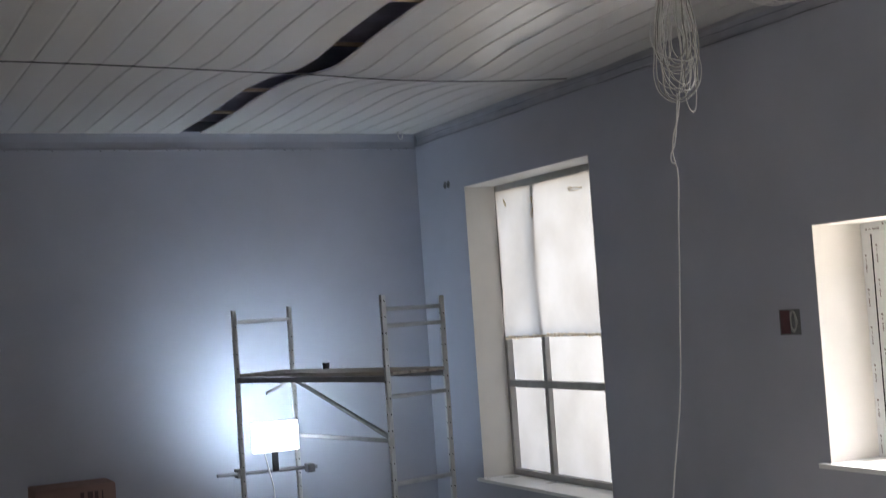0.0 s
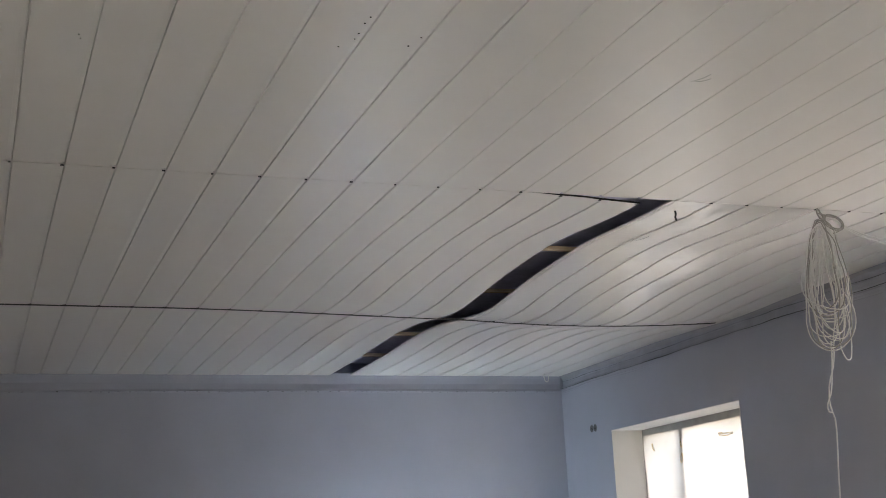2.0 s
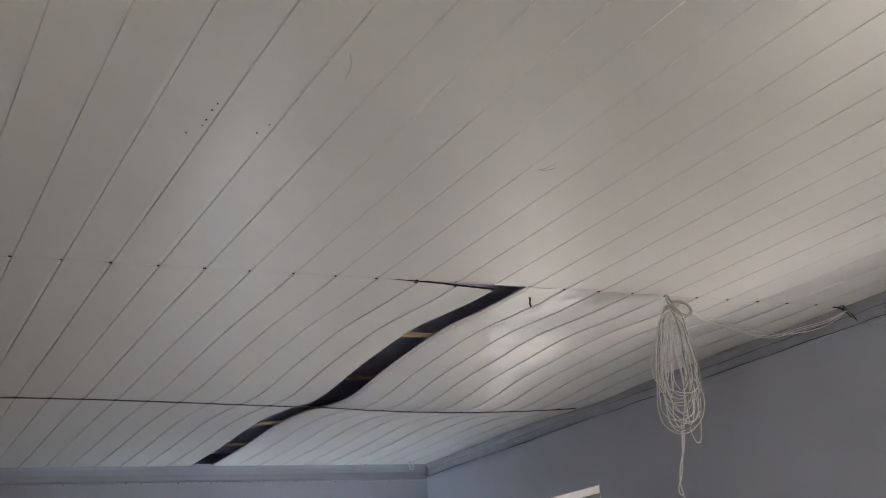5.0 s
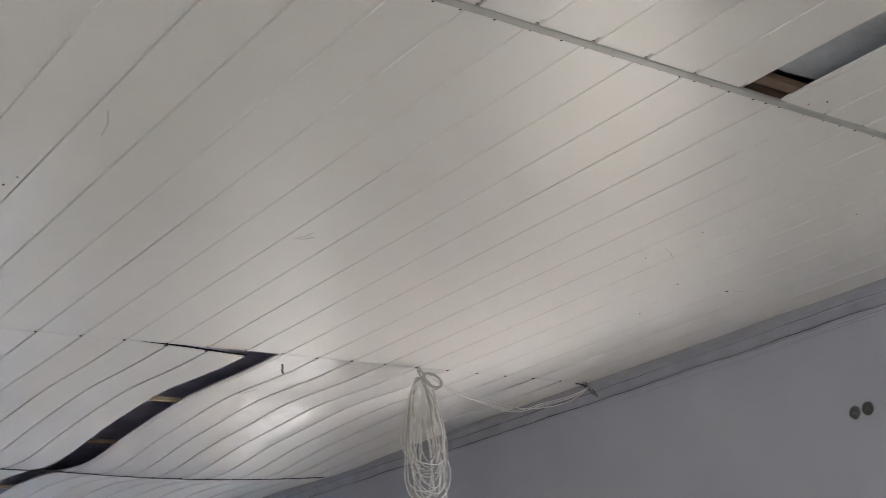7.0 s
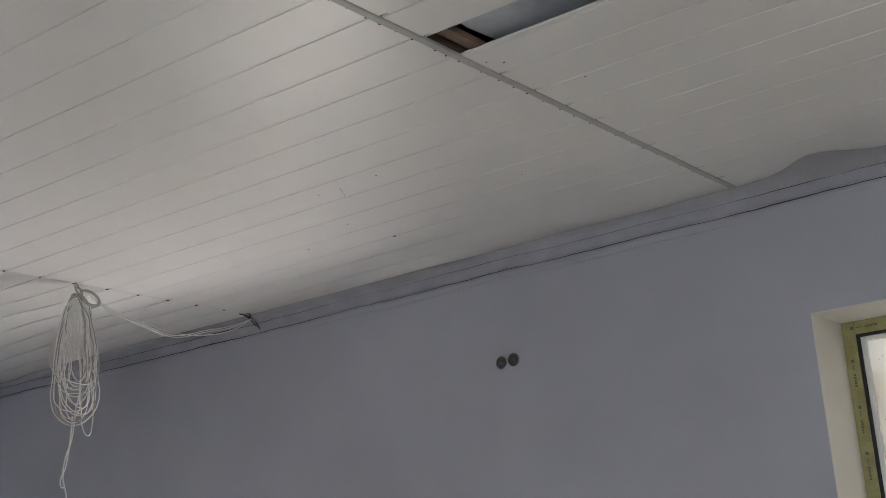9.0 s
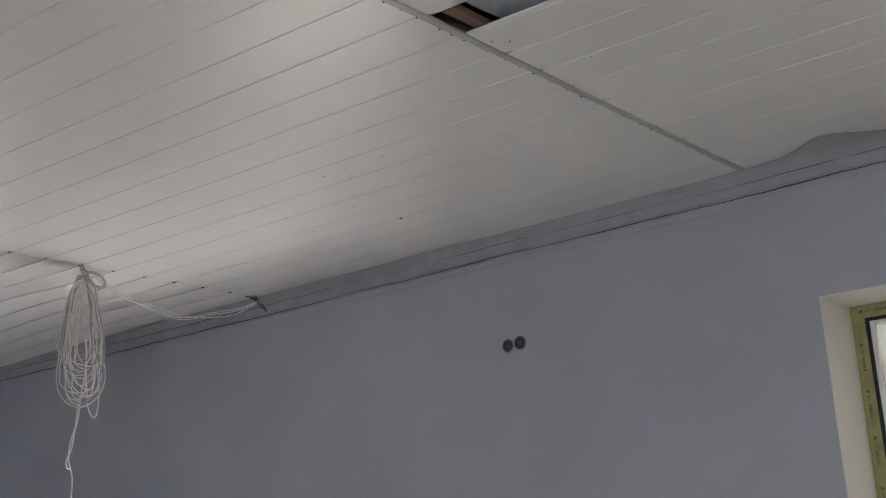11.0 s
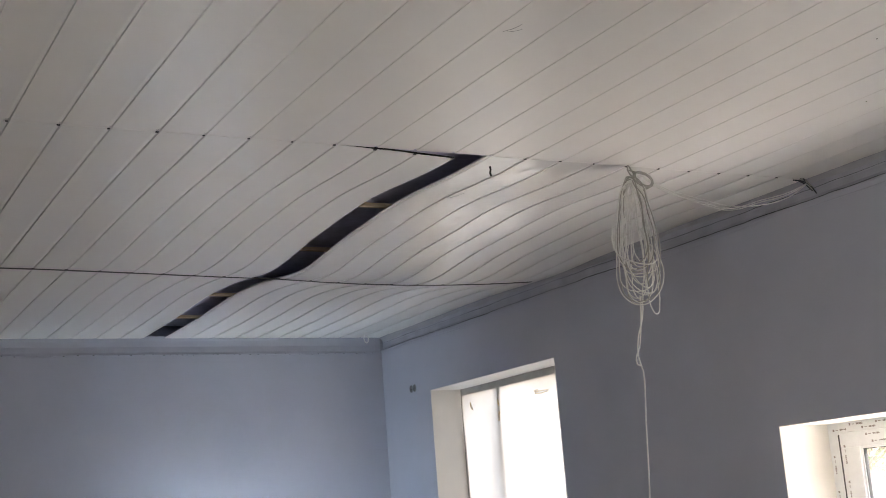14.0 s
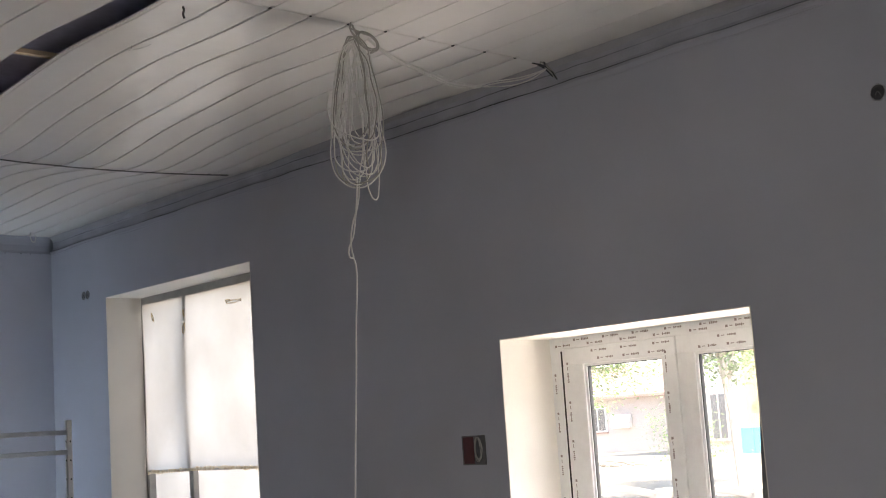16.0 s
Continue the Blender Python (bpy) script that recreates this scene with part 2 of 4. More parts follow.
def tape_material():
    """Yellowed tape that lets daylight through."""
    m = bpy.data.materials.new("yellowed_translucent_tape")
    m.use_nodes = True
    n, l = m.node_tree.nodes, m.node_tree.links
    n.remove(n["Principled BSDF"])
    tr, df, mx = (n.new(k) for k in ("ShaderNodeBsdfTranslucent", "ShaderNodeBsdfDiffuse", "ShaderNodeMixShader"))
    geo, t, ramp = n.new("ShaderNodeNewGeometry"), n.new("ShaderNodeTexNoise"), n.new("ShaderNodeValToRGB")
    t.inputs["Scale"].default_value, t.inputs["Detail"].default_value = 30, 4
    l.new(geo.outputs["Position"], t.inputs["Vector"])
    ramp.color_ramp.elements[0].position, ramp.color_ramp.elements[1].position = 0.35, 0.65
    ramp.color_ramp.elements[0].color, ramp.color_ramp.elements[1].color = (0.62, 0.50, 0.33, 1), (0.92, 0.86, 0.72, 1)
    l.new(t.outputs["Fac"], ramp.inputs["Fac"])
    l.new(ramp.outputs["Color"], tr.inputs["Color"])
    l.new(ramp.outputs["Color"], df.inputs["Color"])
    mx.inputs["Fac"].default_value = 0.12
    l.new(tr.outputs[0], mx.inputs[1]); l.new(df.outputs[0], mx.inputs[2])
    l.new(mx.outputs[0], n["Material Output"].inputs["Surface"])
    return m


TAPE_CLEAR = tape_material()
FILM = film_material()
GLASS = glass_material("window_glass", 0.022)
GLASS_DUSTY = glass_material("dusty_window_glass", 1.4, (0.36, 0.34, 0.295))
LED = glow_material("lit_lamp_diffuser", (0.80, 0.90, 1.0), 1.5)
# emitter added behind the lamp to brighten the end wall
WALL_GLOW = glow_material("added_wall_glow", (0.64, 0.84, 1.0), 20)


# ---- builders ----
def box(bm, lo, hi, bevel=0.0):
    """A box from corner to corner, edges rounded by bevel."""
    r = bmesh.ops.create_cube(bm, size=1.0)
    c, s = [(a + b) / 2 for a, b in zip(lo, hi)], [abs(b - a) for a, b in zip(lo, hi)]
    for v in r["verts"]:
        v.co = Vector((v.co.x * s[0] + c[0], v.co.y * s[1] + c[1], v.co.z * s[2] + c[2]))
    if bevel:
        bmesh.ops.bevel(bm, geom=list({e for v in r["verts"] for e in v.link_edges}), offset=bevel, segments=2, affect="EDGES", profile=0.6)
    return bm


def tube(bm, a, b, r, sides=10, r2=None):
    """A round bar from a to b."""
    a, b = Vector(a), Vector(b)
    d = b - a
    m = Matrix.Translation((a + b) / 2) @ d.to_track_quat("Z", "Y").to_matrix().to_4x4()
    bmesh.ops.create_cone(bm, cap_ends=True, segments=sides, radius1=r, radius2=r if r2 is None else r2, depth=d.length, matrix=m)
    return bm


def beam(bm, a, b, w, h, bevel=0.003):
    """A rectangular bar from a to b."""
    a, b = Vector(a), Vector(b)
    d = b - a
    m = Matrix.Translation((a + b) / 2) @ d.to_track_quat("Z", "Y").to_matrix().to_4x4() @ Matrix.Diagonal((w, h, d.length, 1))
    r = bmesh.ops.create_cube(bm, size=1.0, matrix=m)
    if bevel:
        bmesh.ops.bevel(bm, geom=list({e for v in r["verts"] for e in v.link_edges}), offset=bevel, segments=1, affect="EDGES")
    return bm


def part(name, bm, mat, parent=None, label=""):
    """Links a bmesh as one mesh object, under a thing or a part."""
    me = bpy.data.meshes.new(name)
    bm.to_mesh(me)
    bm.free()
    me.materials.append(mat)
    ob = new(name, me)
    if parent is not None:
        ob.parent = parent
    return tagged(ob, label)


def raw(name, verts, faces, mat, parent=None, label="", smooth=False):
    me = bpy.data.meshes.new(name)
    me.from_pydata(verts, [], faces)
    if smooth:
        me.polygons.foreach_set("use_smooth", [True] * len(me.polygons))
    me.update()
    me.materials.append(mat)
    ob = new(name, me)
    if parent is not None:
        ob.parent = parent
    return tagged(ob, label)


def cord(name, runs, r, mat, parent=None, label=""):
    """Cables: one curve object with a smooth run through each row of points."""
    cu = bpy.data.curves.new(name, "CURVE")
    cu.dimensions, cu.bevel_depth, cu.bevel_resolution, cu.resolution_u = "3D", r, 2, 6
    for pts, closed in runs:
        s = cu.splines.new("BEZIER")
        s.bezier_points.add(len(pts) - 1)
        for bp, p in zip(s.bezier_points, pts):
            bp.co, bp.handle_left_type, bp.handle_right_type = p, "AUTO", "AUTO"
        s.use_cyclic_u = closed
    cu.materials.append(mat)
    ob = new(name, cu)
    if parent is not None:
        ob.parent = parent
    return tagged(ob, label)


def thing(name, label, category, group="", kind=""):
    return tagged(new(name), label, category, group, kind)


# ---- the room ----
H = 4.25            # panelled ceiling
EAST, NORTH, WEST, SOUTH = 6.0, 6.91, -3.6, -9.6
THICK = 0.56
W1 = (3.33, 5.765, 0.40, 3.505)     # y from, y to, sill, head
W2 = (-1.29, 0.577, 0.95, 2.62)
W3 = (-6.5, -4.07, 0.40, 3.49)


def wall_with_openings(name, x0, x1, y0, y1, z1, openings, label, mat=PAINT):
    bm = bmesh.new()
    cuts = sorted({y0, y1, *[v for o in openings for v in o[:2]]})
    for a, b in zip(cuts, cuts[1:]):
        hit = [o for o in openings if o[0] <= a and b <= o[1]]
        if hit:
            box(bm, (x0, a, 0), (x1, b, hit[0][2]))
            box(bm, (x0, a, hit[0][3]), (x1, b, z1))
        else:
            box(bm, (x0, a, 0), (x1, b, z1))
    bmesh.ops.remove_doubles(bm, verts=bm.verts, dist=1e-5)
    return tagged(part(name, bm, mat), label, "wall", kind="structure")


wall_with_openings("wall_east", EAST, EAST + THICK, SOUTH, NORTH + THICK, 4.10, (W1, W2, W3), "blue-grey painted wall with three deep window openings")
# the west wall's opening is unseen, put in for the added lamp
wall_with_openings("wall_west", WEST - THICK, WEST, SOUTH, NORTH + THICK, 4.9, ((-7.85, -5.95, 0.8, 2.7),), "plain pale plastered wall", PLASTER)
tagged(part("wall_north", box(bmesh.new(), (WEST, NORTH, 0), (EAST, NORTH + THICK, 4.08)), PAINT), "smooth blue-grey painted end wall of the room", "wall", kind="structure")
tagged(part("wall_south", box(bmesh.new(), (WEST - THICK, SOUTH - 0.3, 0), (EAST + THICK, SOUTH, 4.9)), PLASTER), "plain pale plastered wall", "wall", kind="structure")
tagged(part("floor", box(bmesh.new(), (WEST - THICK, SOUTH - 0.3, -0.2), (EAST + THICK, NORTH + THICK, 0)), SCREED), "bare grey cement screed floor", "floor", kind="structure")


def rough_band(name, run, z0, z1, face, along_x, label, mat=None):
    """The recessed band over the plaster, with a ragged lower lip."""
    a, b = run
    bm = bmesh.new()
    n = int((b - a) / 0.06)
    rows = []
    for i in range(n + 1):
        s = a + (b - a) * i / n
        w = noise.noise(Vector((s * 2.1, z0, 0.3))) * 0.010 + noise.noise(Vector((s * 9.0, z0, 4.3))) * 0.004
        d = noise.noise(Vector((s * 3.0, 7.7, z0))) * 0.004
        prof = [(0.0, z0 - 0.012 + w), (-0.004 - abs(d), z0 + w), (0.012, z0 + 0.012 + w), (0.022 + d, z0 + 0.03), (0.028, (z0 + z1) / 2), (0.016 + d, z1 - 0.03), (-0.006, z1 + 0.02)]
        rows.append([bm.verts.new((s, face + p, z) if along_x else (face + p, s, z)) for p, z in prof])
    for r, q in zip(rows, rows[1:]):
        for k in range(len(r) - 1):
            bm.faces.new((r[k], q[k], q[k + 1], r[k + 1]))
    return tagged(part(name, bm, mat or CORNICE_PAINT), label, "cornice", kind="structure")


rough_band("trim_east", (SOUTH, NORTH), 4.10, 4.25, EAST, False, "rough grey cornice band over the window wall")
rough_band("trim_north", (WEST, EAST), 4.075, 4.25, NORTH, True, "painted cornice band with a ragged dotted lower edge", PAINT)
bm = box(bmesh.new(), (EAST + 0.045, SOUTH, 4.0), (EAST + THICK, NORTH + THICK, 4.9))
box(bm, (WEST - THICK, NORTH + 0.045, 4.0), (EAST + 0.045, NORTH + THICK, 4.9))
tagged(part("wall_top", bm, CORNICE_PAINT), "masonry above the cornice band", "wall", kind="structure")


def crack(name, run, z, face, along_x, label, size=0.0028):
    """Dark open joint between the plaster and the band."""
    n = int((run[1] - run[0]) / 0.05)
    v, f = [], []
    for i in range(n + 1):
        s = run[0] + (run[1] - run[0]) * i / n
        c = z + noise.noise(Vector((s * 2.1, z, 0.3))) * 0.010 + noise.noise(Vector((s * 9.0, z, 4.3))) * 0.004
        w = size * max(0.15, 0.8 + 1.3 * noise.noise(Vector((s * 1.4, z, 9.1))))
        for d in (-w, w):
            v.append((s, face - 0.0075, c + 0.004 + d) if along_x else (face - 0.0075, s, c + 0.004 + d))
    for i in range(n):
        f.append((2 * i, 2 * i + 1, 2 * i + 3, 2 * i + 2))
    return tagged(raw(name, v, f, SOCKET), label, "crack", kind="structure")


crack("crack_east", (SOUTH, NORTH), 4.10, EAST, False, "dark open joint under the cornice band")


def cove(name, run, label):
    """Filler coved from the cornice up to the edge of the ceiling boards."""
    n = int((run[1] - run[0]) / 0.07)
    v, f = [], []
    prof = ((0.028, 4.184), (0.022, 4.205), (0.012, 4.224), (-0.002, 4.239), (-0.016, 4.2475))
    for i in range(n + 1):
        y = run[0] + (run[1] - run[0]) * i / n
        a = noise.noise(Vector((y * 1.7, 3.3, 0.9)))
        b = noise.noise(Vector((y * 6.0, 1.2, 5.5)))
        swell = 0.21 * math.exp(-((y + 4.28) / 0.21) ** 2) + 0.05 * math.exp(-((y + 4.9) / 0.3) ** 2)
        for k, (x, z) in enumerate(prof):
            w = k / (len(prof) - 1)
            v.append((EAST + x + w * (0.010 * a + 0.004 * b) - swell * w ** 1.5, y, z + (1 - w) * (0.008 * a + 0.003 * b) + min(0, sag(5.95, y)) * w))
    m = len(prof)
    for i in range(n):
        for k in range(m - 1):
            f.append((i * m + k, i * m + k + 1, (i + 1) * m + k + 1, (i + 1) * m + k))
    return tagged(raw(name, v, f, COVE, smooth=True), label, "cornice", kind="structure")


crack("crack_cornice", (SOUTH, NORTH), 4.182, EAST + 0.027, False, "thin wandering crack along the cornice", 0.0016)


def feather_edge(name, run, z, face, label):
    """Low ridges of filler trowelled out below the joint, broken in places."""
    v, f = [], []
    n = int((run[1] - run[0]) / 0.06)
    for dz, seed in ((-0.028, 1.5), (-0.047, 6.5)):
        base = len(v)
        for i in range(n + 1):
            s = run[0] + (run[1] - run[0]) * i / n
            c = z + dz + noise.noise(Vector((s * 2.1, z, 0.3))) * 0.010 + noise.noise(Vector((s * 1.1, seed, 2.2))) * 0.010
            h = max(0.0, 0.0012 + 0.006 * noise.noise(Vector((s * 0.9, seed, 4.0))))
            for p, q in ((0.0005, -0.011), (-h, -0.002), (0.0005, 0.003)):
                v.append((face + p, s, c + q))
        for i in range(n):
            for k in range(2):
                a = base + 3 * i + k
                f.append((a, a + 1, a + 4, a + 3))
    return tagged(raw(name, v, f, PAINT), label, "filler", kind="structure")


feather_edge("filler_east", (SOUTH, NORTH), 4.10, EAST, "trowelled filler ridges under the cornice joint")
rng = random.Random(5)
# dotted lower edge of the end wall's band
bm = bmesh.new()
s = WEST + 0.1
while s < EAST - 0.1:
    w = rng.uniform(0.008, 0.022)
    z = 4.072 + noise.noise(Vector((s * 2.1, 4.075, 0.3))) * 0.010 + rng.uniform(-0.004, 0.004)
    box(bm, (s, NORTH - 0.004, z - 0.004), (s + w, NORTH + 0.001, z + 0.003))
    s += rng.uniform(0.05, 0.16)
tagged(part("plaster_chip", bm, GREY_BOX), "row of small dark chips along the band", "chips", kind="stuff")


# ---- ceiling ----
DENTS = ((3.62, 0.20, 0.06, 0.004), (3.74, 0.32, 0.05, -0.004), (3.93, 0.24, 0.07, 0.004), (3.70, 0.72, 0.05, -0.003), (3.86, 0.60, 0.05, 0.003), (4.22, 1.78, 0.06, -0.003), (4.08, 1.56, 0.05, 0.003), (4.42, 2.10, 0.05, -0.0025), (4.36, 1.50, 0.06, 0.003))


def sag(x, y):
    g = max(0.0, min(1.0, (x - 1.0) / 3.1))
    g = g * g * (3 - 2 * g)
    if x > 4.5:
        g *= 1 - 0.75 * ((x - 4.5) / 1.5) ** 2
    mid = 3.0 + 0.24 * max(0.0, min(1.0, (x - 3.5) / 0.8))
    wave = -0.090 * math.exp(-((y - mid) / 0.68) ** 2) + 0.034 * math.exp(-((y - 1.2) / 0.55) ** 2) + 0.036 * math.exp(-((y - 4.7) / 0.8) ** 2)
    dents = 0.0
    if 3.5 < x < 5.6 and -0.2 < y < 3.4:
        dents = 0.004 * noise.noise(Vector((x * 1.3, y * 2.2, 0.7))) * min(1, max(0, y + 0.2) * 2)
    if 3.45 < x < 4.8 and 0 < y < 3:
        dents += 1.5 * sum(a * math.exp(-(((x - p) / r) ** 2 + ((y - q) / (r * 1.5)) ** 2)) for p, q, r, a in DENTS)
    return g * wave + dents + 0.0025 * noise.noise(Vector((x * 4.0, y * 0.6, 2.0)))


def lip(x, y):
    """The hanging ends of the boards beside the missing one."""
    g = max(0.0, min(1.0, (x - 2.55) / 0.7)) * (x < 3.4)
    return -0.032 * g * math.exp(-(max(0, y) / 0.7) ** 2)


def east_edge(y):
    return 6.022 - 0.18 * math.exp(-((y + 4.28) / 0.22) ** 2) if y < -3.9 else 6.022


def ceiling_boards():
    verts, faces, bent = [], [], []

    def strip(xa, za, xb, zb, ys, row, right):
        base = len(verts)
        for y in ys:
            for x, z in ((xa, za), (xb, zb)):
                xx = min(x, east_edge(y)) if right else x
                dz = sag(x, y) + (lip(x, y) if row == 1 else 0)
                verts.append((xx, y, H + z + dz))
        for i in range(len(ys) - 1):
            k = base + 2 * i
            faces.append((k, k + 1, k + 3, k + 2))

    for row, (ya, yb, shift) in enumerate(((3.488, NORTH + 0.02, 0.0), (0.003, 3.476, 0.0), (-3.735, -0.003, 0.0), (SOUTH, -3.768, 0.03))):
        k0, k1 = -15, 24
        for k in range(k0, k1):
            if k == 13 and row in (0, 1, 3):
                continue
            x = 0.25 * k + shift
            e = rng.uniform(-0.003, 0.003)
            n = 34
            ys = [ya + (yb - ya) * i / n for i in range(n + 1)]
            last = k == k1 - 1
            xb = 6.022 if last else x + 0.2494
            gy = [y for y in ys]
            if row == 3:
                gy[-1] = yb - 0.035
            if row in (1, 2):
                cut = 0.026
                gy[0] = ya + (cut if row == 1 else 0)
                gy[-1] = yb - (cut if row == 2 else 0)
            t = 0.012
            bead, step = 0.0040, 0.0013
            if row < 2:
                deep, floor_, edge = 0.0120, 0.0058, 0.0070
            elif x < 1.6:
                deep, floor_, edge, bead = 0.0085, 0.0040, 0.0058, 0.0032
            elif k < 19:
                deep, floor_, edge, bead = 0.0034, 0.0014, 0.0030, 0.0026
            else:
                # boards by the window wall: only a sloping joint edge
                deep, floor_, edge, bead, step = 0.0046, 0.0003, 0.0050, 0.0008, 0.0
            if k == 14 and row != 2:
                deep, floor_, edge = 0.0022, 0.0005, 0.0018
            strip(x, deep, x + floor_, deep, gy, row, False)
            strip(x + floor_, deep, x + edge, 0.0, ys, row, False)
            if row == 1 and 14 <= k <= 18:
                nx, ny, base = 10, 110, len(verts)
                for p in range(ny + 1):
                    y = ya + (yb - ya) * p / ny
                    for q in range(nx + 1):
                        xx = x + edge + (xb - 0.021 - x - edge) * q / nx
                        verts.append((xx, y, H + sag(xx, y)))
                for p in range(ny):
                    for q in range(nx):
                        c = base + p * (nx + 1) + q
                        bent.append(len(faces))
                        faces.append((c, c + 1, c + nx + 2, c + nx + 1))
            else:
                strip(x + edge, 0.0, xb - 0.021, 0.0, ys, row, last)
            if step:
                strip(xb - 0.021, 0.0, xb - 0.0205, step, ys, row, last)
            strip(xb - 0.0205, step, xb - 0.001, bead, gy, row, last)
            strip(xb - 0.001, bead, xb, 0.005, ys, row, last)
            strip(xb, 0.005, xb, t, ys, row, last)
            strip(x, t, x, deep, ys, row, False)
            strip(xb, t, x, t, ys, row, last)
            if k == 14 and row in (0, 1, 3):
                # tongue of the board beside the missing one
                strip(x - 0.002, 0.001, x - 0.002, 0.024, ys, row, False)
                strip(x - 0.024, 0.0022, x - 0.0015, 0.0008, ys, row, False)
                strip(x - 0.024, 0.0105, x - 0.024, 0.0022, ys, row, False)
            for y in (ys[0], ys[-1]):
                b0 = len(verts)
                for px, pz in ((x + 0.0028, 0), (xb - 0.016, 0), (xb - 0.016, t), (x + 0.0028, t)):
                    verts.append((min(px, east_edge(y)), y, H + pz + sag(px, y) + (lip(px, y) if row == 1 else 0)))
                faces.append((b0, b0 + 1, b0 + 2, b0 + 3))
    ob = raw("ceiling", verts, faces, PVC, smooth=True)
    ob.data.materials.append(PVC_GLOSS)
    for i in bent:
        ob.data.polygons[i].material_index = 1
    return ob


tagged(ceiling_boards(), "white glossy plastic panel ceiling, sagging, with panels missing", "ceiling", kind="structure")

cove("cove_east", (SOUTH, NORTH), "coved grey filler between cornice and ceiling panels")

# open hollow ends of the boards that have dropped beside the missing one
bm = bmesh.new()
for i in range(34):
    xa = 2.56 + 0.69 * i / 34
    xb_, z = xa + 0.69 / 34, H + lip(xa + 0.01, 0.003) + sag(xa + 0.01, 0.003)
    box(bm, (xa, 0.0002, z + 0.0014 + rng.uniform(0, 0.0012)), (xb_, 0.0024, z + 0.0125))
tagged(part("board_end", bm, HOLE), "dark hollow ends of dropped ceiling panels", "panel ends", kind="stuff")

# the void over the boards, closed by a dark deck and a thin dark end sheet
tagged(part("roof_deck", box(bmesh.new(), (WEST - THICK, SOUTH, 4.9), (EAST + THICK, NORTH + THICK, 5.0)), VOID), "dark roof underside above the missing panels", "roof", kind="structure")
tagged(part("void_end", box(bmesh.new(), (WEST, NORTH + 0.028, 4.27), (EAST, NORTH + 0.044, 4.9)), VOID), "thin dark sheet closing the end of the roof void", "wall", kind="structure")


def batten(y, z=4.302, wide=0.055, mat=BATTEN):
    bm = bmesh.new()
    box(bm, (WEST + 0.01, y - wide / 2, z), (EAST, y + wide / 2, z + 0.028), 0.002)
    return tagged(part("ceiling_batten", bm, mat), "raw wooden batten seen through the ceiling gap", "batten", "ceiling battens")


for y in (0.10, 1.46, 2.84, 4.77, 5.96):
    batten(y, wide=0.04)
for y in (-3.70, -3.83):
    batten(y, 4.268 if y < -3.75 else 4.30, 0.05, BROWN)
batten(-5.4)
batten(-6.9)
v, f = [], []
for i in range(25):
    for j in range(13):
        x, y = 2.2 + 2.4 * j / 12, -8.0 + 4.12 * i / 24
        v.append((x, y, 4.322 + 0.03 * noise.noise(Vector((x * 3, y * 3, 1))) + 0.02 * math.sin(y * 2.2)))
for i in range(24):
    for j in range(12):
        k = i * 13 + j
        f.append((k, k + 1, k + 14, k + 13))
# sheets added in the void so the gaps read dark blue, not black
tagged(raw("void_sheet", [(2.7, -8.5, 4.62), (4.4, -8.5, 4.62), (4.4, -3.72, 4.50), (2.7, -3.72, 4.50)], [(0, 1, 2, 3)], VOID_SHEET), "added blue-grey sheet that lightens the void over the ceiling opening", "membrane", kind="structure")
tagged(raw("void_sheet", [(2.7, -0.3, 4.385), (4.1, -0.3, 4.385), (4.1, 6.93, 4.385), (2.7, 6.93, 4.385)], [(0, 1, 2, 3)], VOID_SHEET), "added blue-grey sheet that lightens the void over the long gap", "membrane", kind="structure")
tagged(raw("vapour_foil", v, f, FOIL, smooth=True), "crumpled grey vapour foil hanging in the roof void", "foil")


def seam_strip(name, y, wide, drop, mat, xa, xb, label):
    """A joint profile across the boards, following the sag."""
    verts, faces = [], []
    n = 120
    prof = [(-wide / 2, 0.006), (-wide / 2, -drop * 0.7), (-wide * 0.28, -drop), (wide * 0.28, -drop), (wide / 2, -drop * 0.7), (wide / 2, 0.006)]
    for i in range(n + 1):
        x = xa + (xb - xa) * i / n
        yy = y + 0.003 * noise.noise(Vector((x * 2, y, 0)))
        for a, z in prof:
            verts.append((x, yy + a, H + sag(x, y) + z - 0.0005))
    m = len(prof)
    for i in range(n):
        for k in range(m - 1):
            faces.append((i * m + k, i * m + k + 1, (i + 1) * m + k + 1, (i + 1) * m + k))
    return tagged(raw(name, verts, faces, mat), label, "trim", kind="structure")


seam_strip("seam_dark", 3.482, 0.024, 0.006, SEAM, WEST, 5.93, "dark joint line across the ceiling panels")
profile = seam_strip("seam_profile", -3.752, 0.034, 0.007, PVC_EDGE, WEST, 5.985, "grey plastic joint profile screwed across the ceiling")
# screws along the profile
sm = bmesh.new()
bmesh.ops.create_icosphere(sm, subdivisions=1, radius=0.0055)
screw = part("screw", sm, HOLE, profile, "dark screw head")
xs = WEST + 0.1
while xs < 5.9:
    ob = screw.copy()
    scene.collection.objects.link(ob)
    ob.location = (xs, -3.728, H + sag(xs, -3.73) - 0.001)
    ob.scale = (1, 1, 0.5) if rng.random() < 0.6 else (0.6, 0.6, 0.4)
    xs += rng.uniform(0.07, 0.16)
screw.location = (WEST + 0.05, -3.728, H)
# notches at the butted ends of the boards
bm = bmesh.new()
for k in range(-3, 25):
    if k in (13, 14):
        continue
    w, d = rng.uniform(0.005, 0.009), rng.uniform(0.004, 0.008)
    x, y = 0.25 * k - 0.007, 0.010 + rng.uniform(-0.004, 0.004)
    z = H + sag(x, y) + lip(x, y)
    box(bm, (x - w, y - d, z - 0.0022), (x + w, y + d, z + 0.003), 0.001)
tagged(part("joint_notch", bm, SOCKET), "row of dark notches where the panel ends meet", "notches", kind="stuff")



